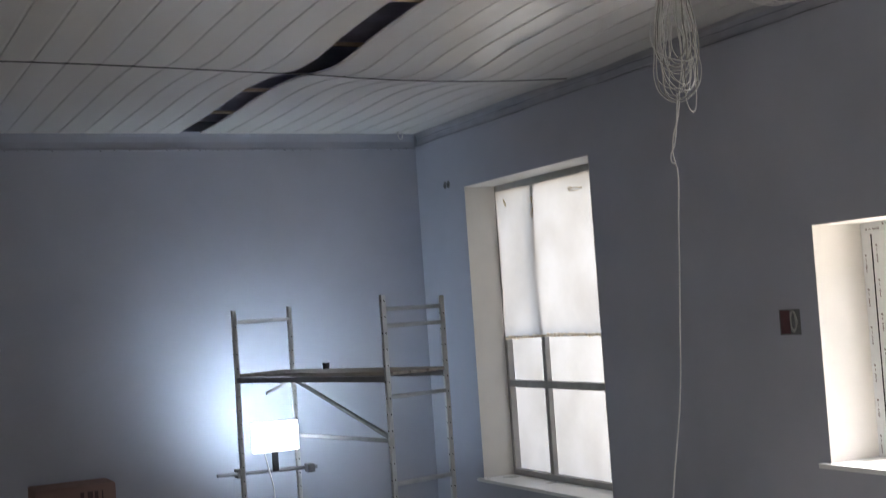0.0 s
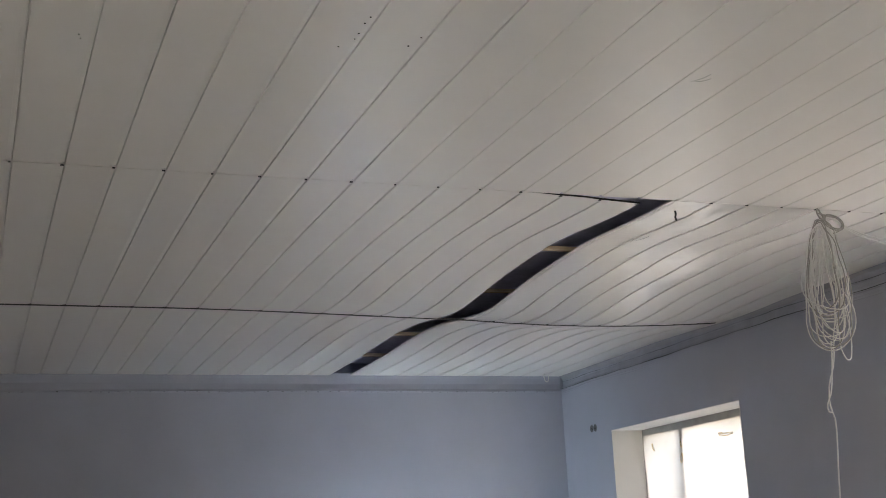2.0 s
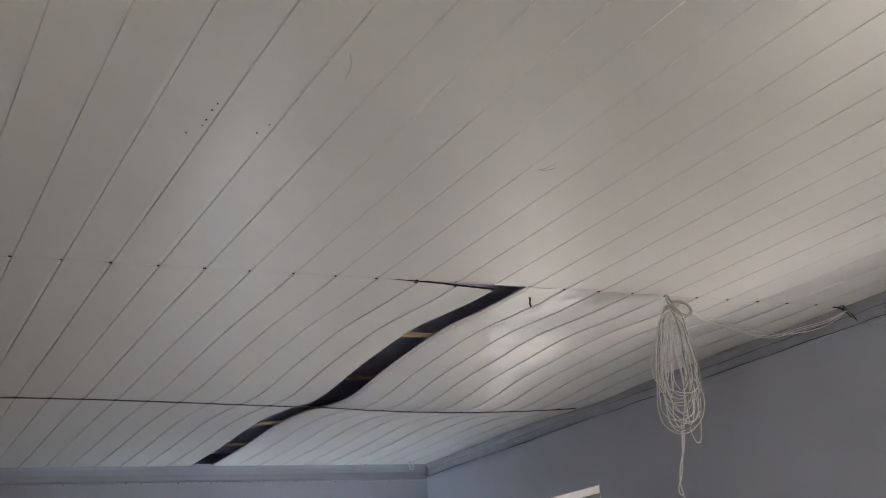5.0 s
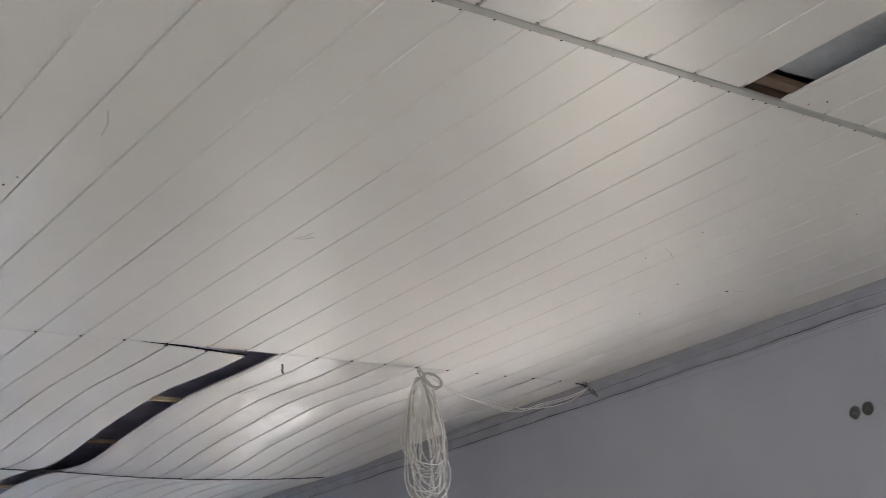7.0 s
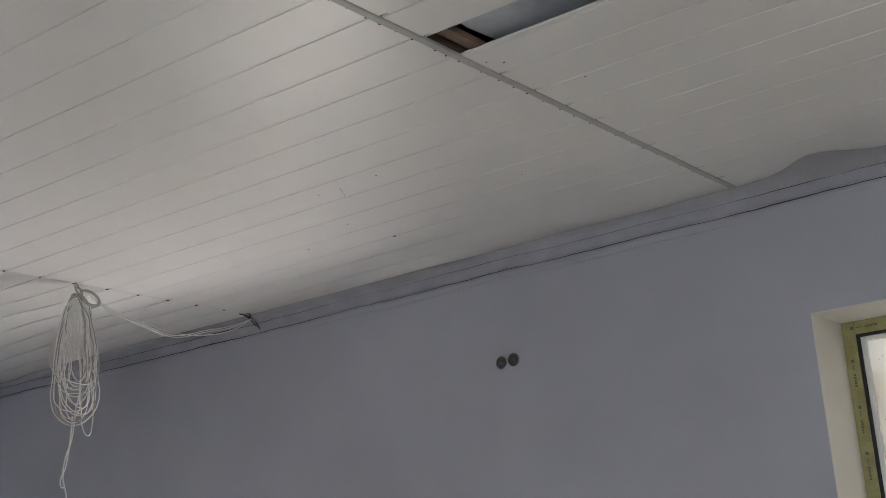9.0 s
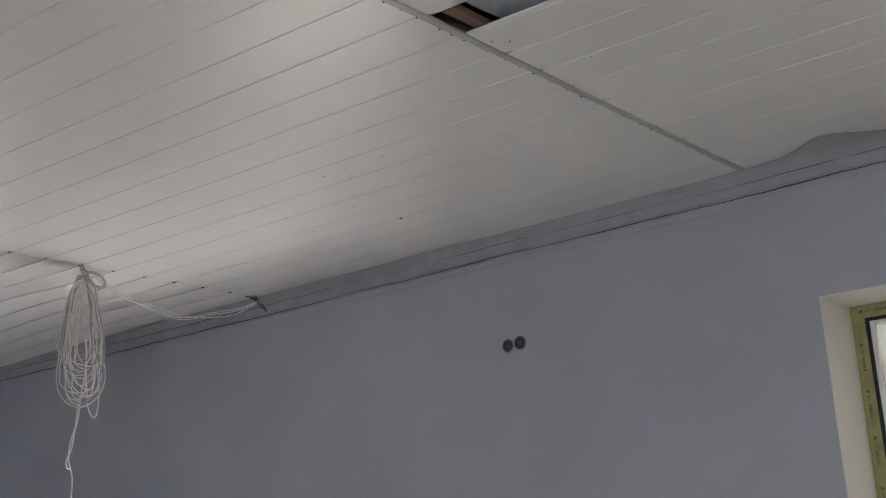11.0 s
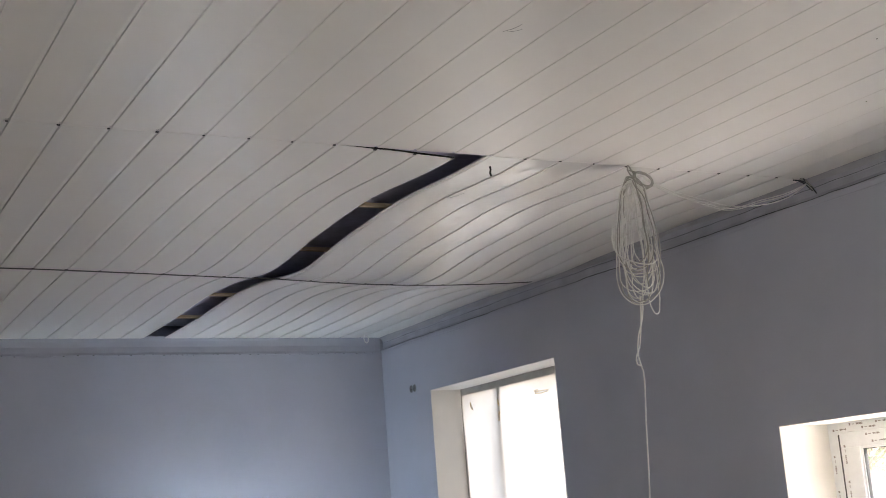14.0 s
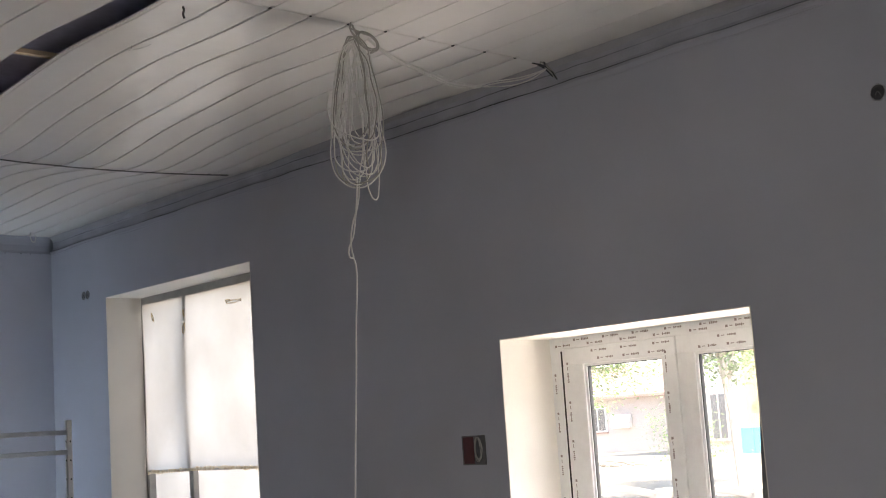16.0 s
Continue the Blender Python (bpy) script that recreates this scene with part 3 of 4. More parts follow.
# ---- windows ----
def reveal(parent, o, depth, sill_out=0.0, material_=REVEAL):
    """White plaster lining of an opening, and its sill."""
    y0, y1, z0, z1 = o
    xa, xb = EAST - 0.002, EAST + depth
    for name, lo, hi in (("side_lining", (xa, y0, z0), (xb, y0 + 0.006, z1)), ("side_lining", (xa, y1 - 0.006, z0), (xb, y1, z1)),
                         ("head_lining", (xa, y0 + 0.006, z1 - 0.006), (xb, y1 - 0.006, z1))):
        part(name, box(bmesh.new(), lo, hi, 0.0015), material_, parent)
    part("window_sill", box(bmesh.new(), (EAST - sill_out, y0 - (0.07 if sill_out else 0), z0 - 0.03), (xb, y1 + (0.07 if sill_out else 0), z0 + 0.004), 0.004), WPVC, parent, "white window sill board")


def frame_bars(parent, x0, x1, y0, y1, z0, z1, ws, mat, name="window_frame"):
    """Four bars of a frame; ws: widths at low y, high y, bottom, top. Returns the head bar."""
    a, b, c, d = ws
    part(name, box(bmesh.new(), (x0, y0, z0), (x1, y0 + a, z1), 0.004), mat, parent)
    part(name, box(bmesh.new(), (x0, y1 - b, z0), (x1, y1, z1), 0.004), mat, parent)
    part(name, box(bmesh.new(), (x0, y0 + a, z0), (x1, y1 - b, z0 + c), 0.004), mat, parent)
    return part(name, box(bmesh.new(), (x0, y0 + a, z1 - d), (x1, y1 - b, z1), 0.004), mat, parent)


def film_sheet(name, parent, x, y0, y1, z0, z1, bulge, label):
    v, f = [], []
    ny, nz = 60, 70
    for i in range(nz + 1):
        for j in range(ny + 1):
            u, w = j / ny, i / nz
            y, z = y0 + (y1 - y0) * u, z0 + (z1 - z0) * w
            belly = math.sin(math.pi * u) ** 0.7 * math.sin(math.pi * min(1, w * 1.02)) if 0 < u < 1 else 0
            pull = 0.016 * math.sin(62 * (z + 0.9 * (y - y0))) * math.exp(-((y - y0 - 0.45) / 0.22) ** 2) * math.exp(-((z - 2.95) / 0.22) ** 2)
            crease = 0.008 * noise.noise(Vector((y * 2.2, z * 1.5, x))) + 0.004 * noise.noise(Vector((y * 7, z * 3, x)))
            edge = 0.012 * noise.noise(Vector((z * 3, 1.7, u))) * (u == 1) + 0.010 * noise.noise(Vector((y * 4, 8, w))) * (w == 0)
            v.append((x - bulge * belly + pull + crease, y + edge * (u == 1), z + edge * (w == 0)))
    for i in range(nz):
        for j in range(ny):
            k = i * (ny + 1) + j
            f.append((k, k + 1, k + ny + 2, k + ny + 1))
    return raw(name, v, f, FILM, parent, label, smooth=True)


def ragged_strip(name, parent, x, y0, y1, z, tall, mat, label):
    """A thin strip with ragged edges, lying on the film."""
    v, f = [], []
    n = 110
    for i in range(n + 1):
        y = y0 + (y1 - y0) * i / n
        a, b = noise.noise(Vector((y * 9, z, 1))) * tall * 0.6, noise.noise(Vector((y * 14, z, 5))) * tall * 0.7
        zz = z + 0.012 * math.sin(y * 3.1)
        v += [(x, y, zz - tall / 2 + a), (x, y, zz + tall / 2 + b)]
    for i in range(n):
        k = 2 * i
        f.append((k, k + 1, k + 3, k + 2))
    return raw(name, v, f, mat, parent, label)


def tall_window(name, o, x, label, mullion):
    """An old tall window whose frame is covered with milky film."""
    y0, y1, z0, z1 = o
    w = thing(name, label, "window", kind="structure")
    reveal(w, o, x - EAST, 0.05)
    frame_bars(w, x, x + 0.07, y0, y1, z0 + 0.005, z1, (0.055, 0.055, 0.06, 0.085), OLD_WHITE)
    part("mullion", box(bmesh.new(), (x + 0.004, mullion - 0.034, z0 + 0.06), (x + 0.06, mullion + 0.034, z1 - 0.085), 0.006), OLD_WHITE, w, "grey wooden mullion")
    part("transom", box(bmesh.new(), (x + 0.001, y0 + 0.05, 1.335), (x + 0.064, y1 - 0.05, 1.41), 0.006), OLD_WHITE, w, "grey wooden cross rail")
    film_sheet("film_sheet", w, x - 0.006, y0 + 0.02, y1 - 0.03, 1.86, z1 - 0.075, 0.018, "milky plastic film stretched over the upper panes")
    film_sheet("film_sheet", w, x + 0.085, y0 + 0.02, y1 - 0.02, z0 + 0.02, 1.885, 0.0, "milky plastic film behind the lower panes")
    fold = [(x - 0.008 + 0.094 * i / 4, y0 + 0.01 + (y1 - y0 - 0.02) * j / 30, 1.878 + 0.004 * noise.noise(Vector((j * 0.7, i * 0.9, 2)))) for j in range(31) for i in range(5)]
    raw("film_fold", fold, [(5 * j + i, 5 * j + i + 1, 5 * j + i + 6, 5 * j + i + 5) for j in range(30) for i in range(4)], FILM, w, "film folded back to the lower panes", smooth=True)
    ragged_strip("tape_edge", w, x - 0.014, y0 + 0.03, y1 - 0.05, 1.872, 0.03, TAPE_CLEAR, "yellowed ragged tape along the film edge")
    return w


win1 = tall_window("window_1", W1, 6.36, "tall old window covered with milky plastic film", 4.965)
# small tears in the film
for (y, z, a, b, lean) in ((5.52, 3.29, 0.012, 0.06, 0.3), (4.96, 3.27, 0.008, 0.05, 0.1), (4.97, 3.13, 0.015, 0.075, -0.2), (4.13, 3.28, 0.10, 0.018, 0.25), (4.22, 3.30, 0.03, 0.012, 0.6)):
    pts = []
    for i in range(11):
        t = 2 * math.pi * i / 11
        pts.append((6.342, y + a * math.cos(t) * (1 + 0.3 * rng.uniform(-1, 1)) + lean * b * math.sin(t), z + b * 0.6 * math.sin(t) * (1 + 0.3 * rng.uniform(-1, 1))))
    cord("film_tear", [(pts, True)], 0.004, ADHESIVE, win1, "curled torn edge in the film")


def prints(parent, x, along, fixed, a, b, red=True, step=0.25, seed=1, size=1.0):
    """Rows of printed marks on a taped bar, as plain bars."""
    r = random.Random(seed)
    bm = bmesh.new()
    s = a + 0.03
    while s < b - 0.10:
        runs = [(0, 0.062 * size, 0.0055 * size), (0.078 * size, 0.10 * size, 0.0022 * size), (0.112 * size, 0.127 * size, 0.0075 * size)]
        for p, q, h in runs:
            n = 5 if p == 0 else 1
            for i in range(n):
                u0, u1 = s + p + (q - p) * i / n, s + p + (q - p) * (i + (0.72 if n > 1 else 1)) / n
                hh = h * (1 + (0.35 * r.uniform(-1, 1) if n > 1 else 0))
                if along == "y":
                    box(bm, (x - 0.0012, u0, fixed - hh), (x + 0.001, u1, fixed + hh))
                else:
                    box(bm, (x - 0.0012, fixed - hh, u0), (x + 0.001, fixed + hh, u1))
        s += step * r.uniform(0.95, 1.1)
    return part("tape_print", bm, PRINT if red else PRINT_GREY, parent, "dark printed marks on the tape")


win2 = thing("window_2", "new white plastic window with printed protective tape", "window", kind="structure")
X2 = 6.45
reveal(win2, W2, X2 - EAST, 0.05, material("cream_plaster_reveal", (0.78, 0.745, 0.69), 0.7, vary=0.06, scale=3, fine=150, bump=0.15))
y0, y1, z0, z1 = W2
head = frame_bars(win2, X2, X2 + 0.075, y0, y1, z0 + 0.005, z1, (0.10, 0.11, 0.08, 0.075), TAPE)
prints(head, X2, "y", z1 - 0.025, y0, y1 - 0.05, seed=2)
prints(head, X2, "y", z1 - 0.055, y0 + 0.09, y1 - 0.05, seed=3)
prints(head, X2, "z", y1 - 0.035, z0, z1 - 0.05, seed=4)


def sash(parent, x, y0, y1, z0, z1, ws, label):
    s = part("sash", box(bmesh.new(), (x, y0, z1 - ws[3]), (x + 0.07, y1, z1), 0.005), TAPE, parent, label)
    frame = ((y0, z0, y0 + ws[0], z1 - ws[3]), (y1 - ws[1], z0, y1, z1 - ws[3]), (y0 + ws[0], z0, y1 - ws[1], z0 + ws[2]))
    for a, c, b, d in frame:
        part("sash_bar", box(bmesh.new(), (x, a, c), (x + 0.07, b, d), 0.005), TAPE, s)
    gy0, gy1, gz0, gz1 = y0 + ws[0], y1 - ws[1], z0 + ws[2], z1 - ws[3]
    for lo, hi in (((gy0, gz0), (gy0 + 0.016, gz1)), ((gy1 - 0.016, gz0), (gy1, gz1)), ((gy0 + 0.016, gz1 - 0.016), (gy1 - 0.016, gz1)), ((gy0 + 0.016, gz0), (gy1 - 0.016, gz0 + 0.016))):
        part("glazing_bead", box(bmesh.new(), (x + 0.012, lo[0], lo[1]), (x + 0.05, hi[0], hi[1]), 0.003), WPVC, s)
    for lo, hi in (((gy0 + 0.016, gz0), (gy0 + 0.021, gz1)), ((gy1 - 0.021, gz0), (gy1 - 0.016, gz1)), ((gy0 + 0.02, gz1 - 0.021), (gy1 - 0.02, gz1 - 0.016))):
        part("gasket", box(bmesh.new(), (x + 0.02, lo[0], lo[1]), (x + 0.046, hi[0], hi[1])), GASKET, s, "thin black gasket")
    g = part("pane", box(bmesh.new(), (x + 0.034, gy0 + 0.01, gz0 + 0.01), (x + 0.040, gy1 - 0.01, gz1 - 0.01)), GLASS, s, "clear dusty glass pane")
    g.visible_shadow = False
    return s


sl = sash(win2, X2 - 0.018, -0.445, y1 - 0.122, z0 + 0.085, 2.542, (0.10, 0.175, 0.1, 0.105), "taped opening sash")
prints(sl, X2 - 0.018, "z", y1 - 0.162, z0 + 0.1, 2.5, seed=5)
prints(sl, X2 - 0.018, "y", 2.515, -0.44, y1 - 0.2, seed=7)
prints(sl, X2 - 0.018, "y", 2.465, -0.40, y1 - 0.3, seed=8, step=0.2)
prints(sl, X2 - 0.018, "z", -0.37, z0 + 0.1, 2.5, seed=9)
part("hinge_gap", box(bmesh.new(), (X2 - 0.003, y1 - 0.124, z0 + 0.1), (X2 + 0.01, y1 - 0.096, 2.53)), GASKET, win2, "dark gap beside the sash")
for z in (1.15, 2.28):
    part("hinge", tube(bmesh.new(), (X2 - 0.012, y1 - 0.117, z), (X2 - 0.012, y1 - 0.117, z + 0.09), 0.009), BLACK, win2, "dark window hinge")
sr = sash(win2, X2 - 0.006, y0 + 0.10, -0.447, z0 + 0.085, 2.545, (0.125, 0.125, 0.1, 0.105), "fixed white sash")
prints(sr, X2 - 0.006, "y", 2.515, y0 + 0.12, -0.5, seed=10)
prints(sr, X2 - 0.006, "y", 2.465, y0 + 0.12, -0.62, seed=11, step=0.2)

win3 = thing("window_3", "tall window with yellow tape on its frame", "window", kind="structure")
reveal(win3, W3, 0.40, 0.05)
y0, y1, z0, z1 = W3
bar = frame_bars(win3, 6.40, 6.47, y0, y1, z0 + 0.005, z1, (0.075, 0.075, 0.08, 0.075), TAPE_YELLOW)
prints(bar, 6.40, "z", y1 - 0.04, z0, z1 - 0.1, red=False, step=0.24, seed=21, size=1.15)
prints(bar, 6.40, "y", z1 - 0.04, y0, y1 - 0.08, red=False, step=0.24, seed=22, size=1.15)
for lo, hi in (((y0 + 0.075, z0 + 0.08), (y0 + 0.09, z1 - 0.075)), ((y1 - 0.09, z0 + 0.08), (y1 - 0.075, z1 - 0.075)), ((y0 + 0.09, z1 - 0.09), (y1 - 0.09, z1 - 0.075))):
    part("gasket", box(bmesh.new(), (6.408, *lo), (6.46, *hi)), GASKET, win3, "dark rubber gasket")
for lo, hi in (((y1 - 0.118, z0 + 0.08), (y1 - 0.09, z1 - 0.09)), ((y0 + 0.09, z1 - 0.115), (y1 - 0.118, z1 - 0.09))):
    part("glazing_bead", box(bmesh.new(), (6.425, *lo), (6.455, *hi), 0.003), WPVC, win3)
g = part("pane", box(bmesh.new(), (6.44, y0 + 0.09, z0 + 0.08), (6.446, y1 - 0.1, z1 - 0.1)), GLASS_DUSTY, win3, "dusty bright glass pane")
bm = bmesh.new()
for i in range(140):
    y, z, r_ = y1 - 0.12 - rng.random() * 0.5, z1 - 0.12 - rng.random() * 1.6, rng.uniform(0.0012, 0.0035)
    box(bm, (6.4385, y - r_, z - r_), (6.4405, y + r_, z + r_))
part("paint_speckle", bm, GREY_BOX, win3, "small paint specks on the glass")
part("mullion", box(bmesh.new(), (6.40, -5.32, z0 + 0.08), (6.47, -5.25, z1 - 0.075), 0.004), TAPE_YELLOW, win3)

# ---- electrical things ----
def wall_ring(name, y, z, r, label, mat, broken=False):
    """A round socket box sunk in the wall, with a raised rim."""
    b = thing(name, label, "socket box", "empty socket boxes")
    v, f = [], []
    n = 20
    prof = [(r * 1.06, 0.0), (r * 1.02, -0.005), (r * 0.86, -0.004), (r * 0.80, -0.001), (r * 0.60, -0.0006), (0.001, -0.0004)]
    for rad, x in prof:
        for i in range(n):
            t = 2 * math.pi * i / n
            w = rad * (1 + (0.10 if broken and rad > r * 0.9 else 0.02) * noise.noise(Vector((math.cos(t) * 2, math.sin(t) * 2, y))))
            v.append((EAST + x, y + w * math.cos(t), z + w * math.sin(t)))
    for k in range(len(prof) - 1):
        for i in range(n):
            f.append((k * n + i, k * n + (i + 1) % n, (k + 1) * n + (i + 1) % n, (k + 1) * n + i))
    raw("rim", v, f, mat, b)
    v, f, n = [], [], 26
    for i in range(n):
        t = 2 * math.pi * i / n
        w = 1.10 + 0.16 * noise.noise(Vector((math.cos(t) * 2.5, math.sin(t) * 2.5, y * 7)))
        for rad, x in ((r * 1.0, -0.0045), (r * (0.5 + 0.5 * w) * 1.03, -0.006), (r * w * 1.06, -0.0005)):
            v.append((EAST + x, y + rad * math.cos(t), z + rad * math.sin(t)))
    for i in range(n):
        for k in range(2):
            f.append((3 * i + k, 3 * ((i + 1) % n) + k, 3 * ((i + 1) % n) + k + 1, 3 * i + k + 1))
    raw("mortar_edge", v, f, CHIPPED, b, "chipped pale mortar round the box")
    cord("wire_end", [([(EAST - 0.002, y - r * 0.4, z - r * 0.5), (EAST - 0.007, y, z + r * 0.1), (EAST - 0.005, y + r * 0.35, z - r * 0.3)], False)], 0.0025, WIRE_DARK if not broken else GREY_BOX, b, "stub of wire")
    return b


wall_ring("socket_box", -2.128, 3.552, 0.036, "empty round socket box sunk in the painted wall", SOCKET, True)
wall_ring("socket_box", -2.217, 3.556, 0.038, "empty round socket box sunk in the painted wall", SOCKET, True)
wall_ring("socket_box", 6.21, 3.57, 0.036, "empty round socket box near the room corner", GREY_BOX)
wall_ring("socket_box", 6.13, 3.57, 0.036, "empty round socket box near the room corner", GREY_BOX)

jb = thing("junction_box", "open red wall box with a coil of cable inside", "junction box")
bm = bmesh.new()
yA, yB, zA, zB = 0.765, 0.98, 1.85, 2.035
for lo, hi in (((yA, zA), (yA + 0.008, zB)), ((yB - 0.008, zA), (yB, zB)), ((yA, zB - 0.008), (yB, zB)), ((yA, zA), (yB, zA + 0.008))):
    box(bm, (EAST - 0.005, *lo), (EAST + 0.001, *hi), 0.001)
part("rim", bm, GREY_BOX, jb, "rough grey mortar edge")
part("red_back", box(bmesh.new(), (EAST - 0.0025, 0.875, zA + 0.008), (EAST + 0.001, yB - 0.008, zB - 0.008), 0.001), RED_BOX, jb, "dark red plastic back")
part("grey_back", box(bmesh.new(), (EAST - 0.002, yA + 0.008, zA + 0.008), (EAST + 0.001, 0.873, zB - 0.008), 0.001), GREY_BOX, jb)
runs = []
for i in range(5):
    pts = []
    for k in range(8):
        t = 2 * math.pi * k / 8
        pts.append((EAST - 0.008 - 0.002 * i, 0.825 + (0.030 + 0.007 * rng.uniform(-1, 1)) * math.cos(t), 1.945 + (0.068 + 0.012 * rng.uniform(-1, 1)) * math.sin(t)))
    runs.append((pts, True))
cord("cable_loop", runs, 0.0022, CABLE_OLD, jb, "white cable loops")

# ---- hanging cable coil ----
coil = thing("cable_coil", "coil of white cable hung from the ceiling", "cable coil")
runs, old = [], []
cr = random.Random(11)
for i in range(18):
    wide, long_ = cr.uniform(0.045, 0.165), cr.choice((cr.uniform(0.52, 0.66), cr.uniform(0.68, 0.81)))
    cx, cy, turn = 4.515 + cr.uniform(-0.025, 0.025), cr.uniform(-0.02, 0.02), -0.67 + cr.uniform(-0.9, 0.9)
    top = 4.165 + cr.uniform(-0.03, 0.02)
    pts = []
    for k in range(14):
        t = 2 * math.pi * k / 14
        s, c = math.sin(t), math.cos(t)
        down = (1 - c) / 2
        w = wide * (0.52 + 0.56 * down) * math.copysign(abs(s) ** 0.65, s) + 0.012 * cr.uniform(-1, 1)
        pts.append((cx + w * math.cos(turn) - 0.02 * down + 0.01 * cr.uniform(-1, 1), cy + w * math.sin(turn), top - long_ * down + 0.006 * cr.uniform(-1, 1)))
    (old if i % 4 == 0 else runs).append((pts, True))
# loose cross turns near the foot and a stray loop
runs.append(([(4.34, 0.02, 3.86), (4.315, 0.0, 3.74), (4.33, -0.03, 3.665), (4.39, -0.07, 3.62), (4.47, -0.09, 3.60), (4.56, -0.07, 3.615), (4.62, -0.03, 3.67), (4.60, 0.02, 3.78)], False))
runs.append(([(4.36, -0.02, 3.60), (4.42, -0.05, 3.46), (4.51, -0.06, 3.425), (4.60, -0.02, 3.48), (4.65, 0.02, 3.60), (4.62, 0.05, 3.74), (4.54, 0.05, 3.90)], False))
runs.append(([(4.40, 0.03, 3.75), (4.43, -0.04, 3.52), (4.50, -0.06, 3.46), (4.57, -0.03, 3.53), (4.585, 0.02, 3.72)], False))
runs.append(([(4.54, 0.0, 3.70), (4.53, -0.02, 3.45), (4.545, -0.02, 3.34), (4.59, -0.01, 3.305), (4.625, 0.0, 3.37), (4.635, 0.01, 3.52), (4.62, 0.02, 3.72)], False))
cord("winding", runs, 0.0036, CABLE, coil, "many white cable turns")
cord("winding", old, 0.0037, CABLE_OLD, coil, "dusty older cable turns")
cord("hook_wire", [([(4.50, 0.0, 4.262), (4.49, -0.005, 4.22), (4.515, -0.01, 4.185), (4.535, 0.0, 4.20), (4.52, 0.006, 4.235), (4.505, 0.0, 4.255)], False)], 0.005, CABLE_OLD, coil, "twisted wire hook")
ring = [[(4.585 + (0.062 + 0.012 * k) * math.cos(t) + 0.008 * k, -0.03 + 0.012 * k, 4.165 + (0.040 + 0.006 * k) * math.sin(t) - 0.25 * (0.062 * math.cos(t))) for t in [2 * math.pi * i / 9 + 0.3 * k for i in range(9)]] for k in range(2)]
cord("tie", [(ring[0], True), (ring[1], True), ([(4.50, 0.0, 4.225), (4.55, -0.02, 4.205), (4.62, -0.03, 4.185), (4.66, -0.01, 4.14), (4.60, 0.01, 4.10)], False)], 0.0048, CABLE_OLD, coil, "knot of cable round the coil")
cord("tail", [([(4.48, 0.0, 3.42), (4.475, 0.0, 3.34), (4.44, 0.0, 3.12), (4.405, 0.0, 2.995), (4.432, 0.0, 2.985), (4.418, 0.0, 2.6), (4.375, 0.0, 2.05), (4.335, 0.0, 1.60), (4.22, 0.0, 0.95), (4.18, 0.02, 0.30), (4.05, 0.05, 0.006), (3.8, 0.1, 0.006)], False),
              ([(4.50, 0.0, 3.42), (4.478, 0.0, 3.28), (4.43, 0.0, 3.15), (4.418, 0.0, 3.05), (4.430, 0.0, 2.99)], False)], 0.0045, CABLE, coil, "single cable hanging to the floor")
feed = []
for (d1, d2, d3) in ((0.0, 0.0, 0.0), (0.012, 0.03, -0.02), (-0.01, 0.012, 0.012), (0.02, -0.03, -0.035)):
    feed.append(([(4.60, -0.01, 4.18 + d1 * 0.5), (4.78, 0.0, 4.105 + d1), (5.04, 0.0, 4.035 + d2), (5.28, 0.0, 4.00 + d2), (5.55, -0.01, 4.065 + d3), (5.80, -0.02, 4.13 + d3), (5.985, -0.03, 4.215)], False))
cord("feed_wire", feed[:3], 0.0032, CABLE, coil, "slack white wires to the wall")
wb = thing("wire_outlet", "tangle of wire ends leaving the cornice", "wire ends")
cord("wire_end", [([(5.93, -0.02, 4.246), (5.97, -0.03, 4.235), (5.985, -0.035, 4.20), (5.99, -0.06, 4.15)], False), ([(5.94, 0.0, 4.243), (5.975, -0.02, 4.225), (5.982, -0.05, 4.18), (5.985, -0.09, 4.14)], False), ([(5.98, -0.01, 4.24), (5.965, -0.04, 4.22), (5.99, -0.075, 4.165)], False)], 0.005, CABLE_OLD, wb)
cord("wire_end", [([(5.90, 0.02, 4.246), (5.95, -0.01, 4.232), (5.972, -0.05, 4.20), (5.978, -0.10, 4.125)], False), ([(5.955, 0.03, 4.247), (5.962, -0.015, 4.215), (5.975, -0.07, 4.15)], False), ([(5.985, 0.02, 4.236), (5.958, -0.03, 4.226), (5.93, -0.05, 4.238)], False)], 0.0045, SOCKET, wb, "dark wire ends")
cl = thing("wire_loop", "small white wire loop hanging near the corner", "wire loop")
cord("loop", [([(5.70, 6.70, 4.262), (5.695, 6.70, 4.20), (5.72, 6.69, 4.155), (5.748, 6.70, 4.19), (5.745, 6.70, 4.235)], False)], 0.006, CABLE, cl)
dw = thing("wire_stub", "short dark wire stub under the ceiling", "wire stub")
cord("stub", [([(3.615, 0.22, 4.262), (3.62, 0.22, 4.235), (3.612, 0.215, 4.215), (3.622, 0.22, 4.195)], False)], 0.006, WIRE_DARK, dw)
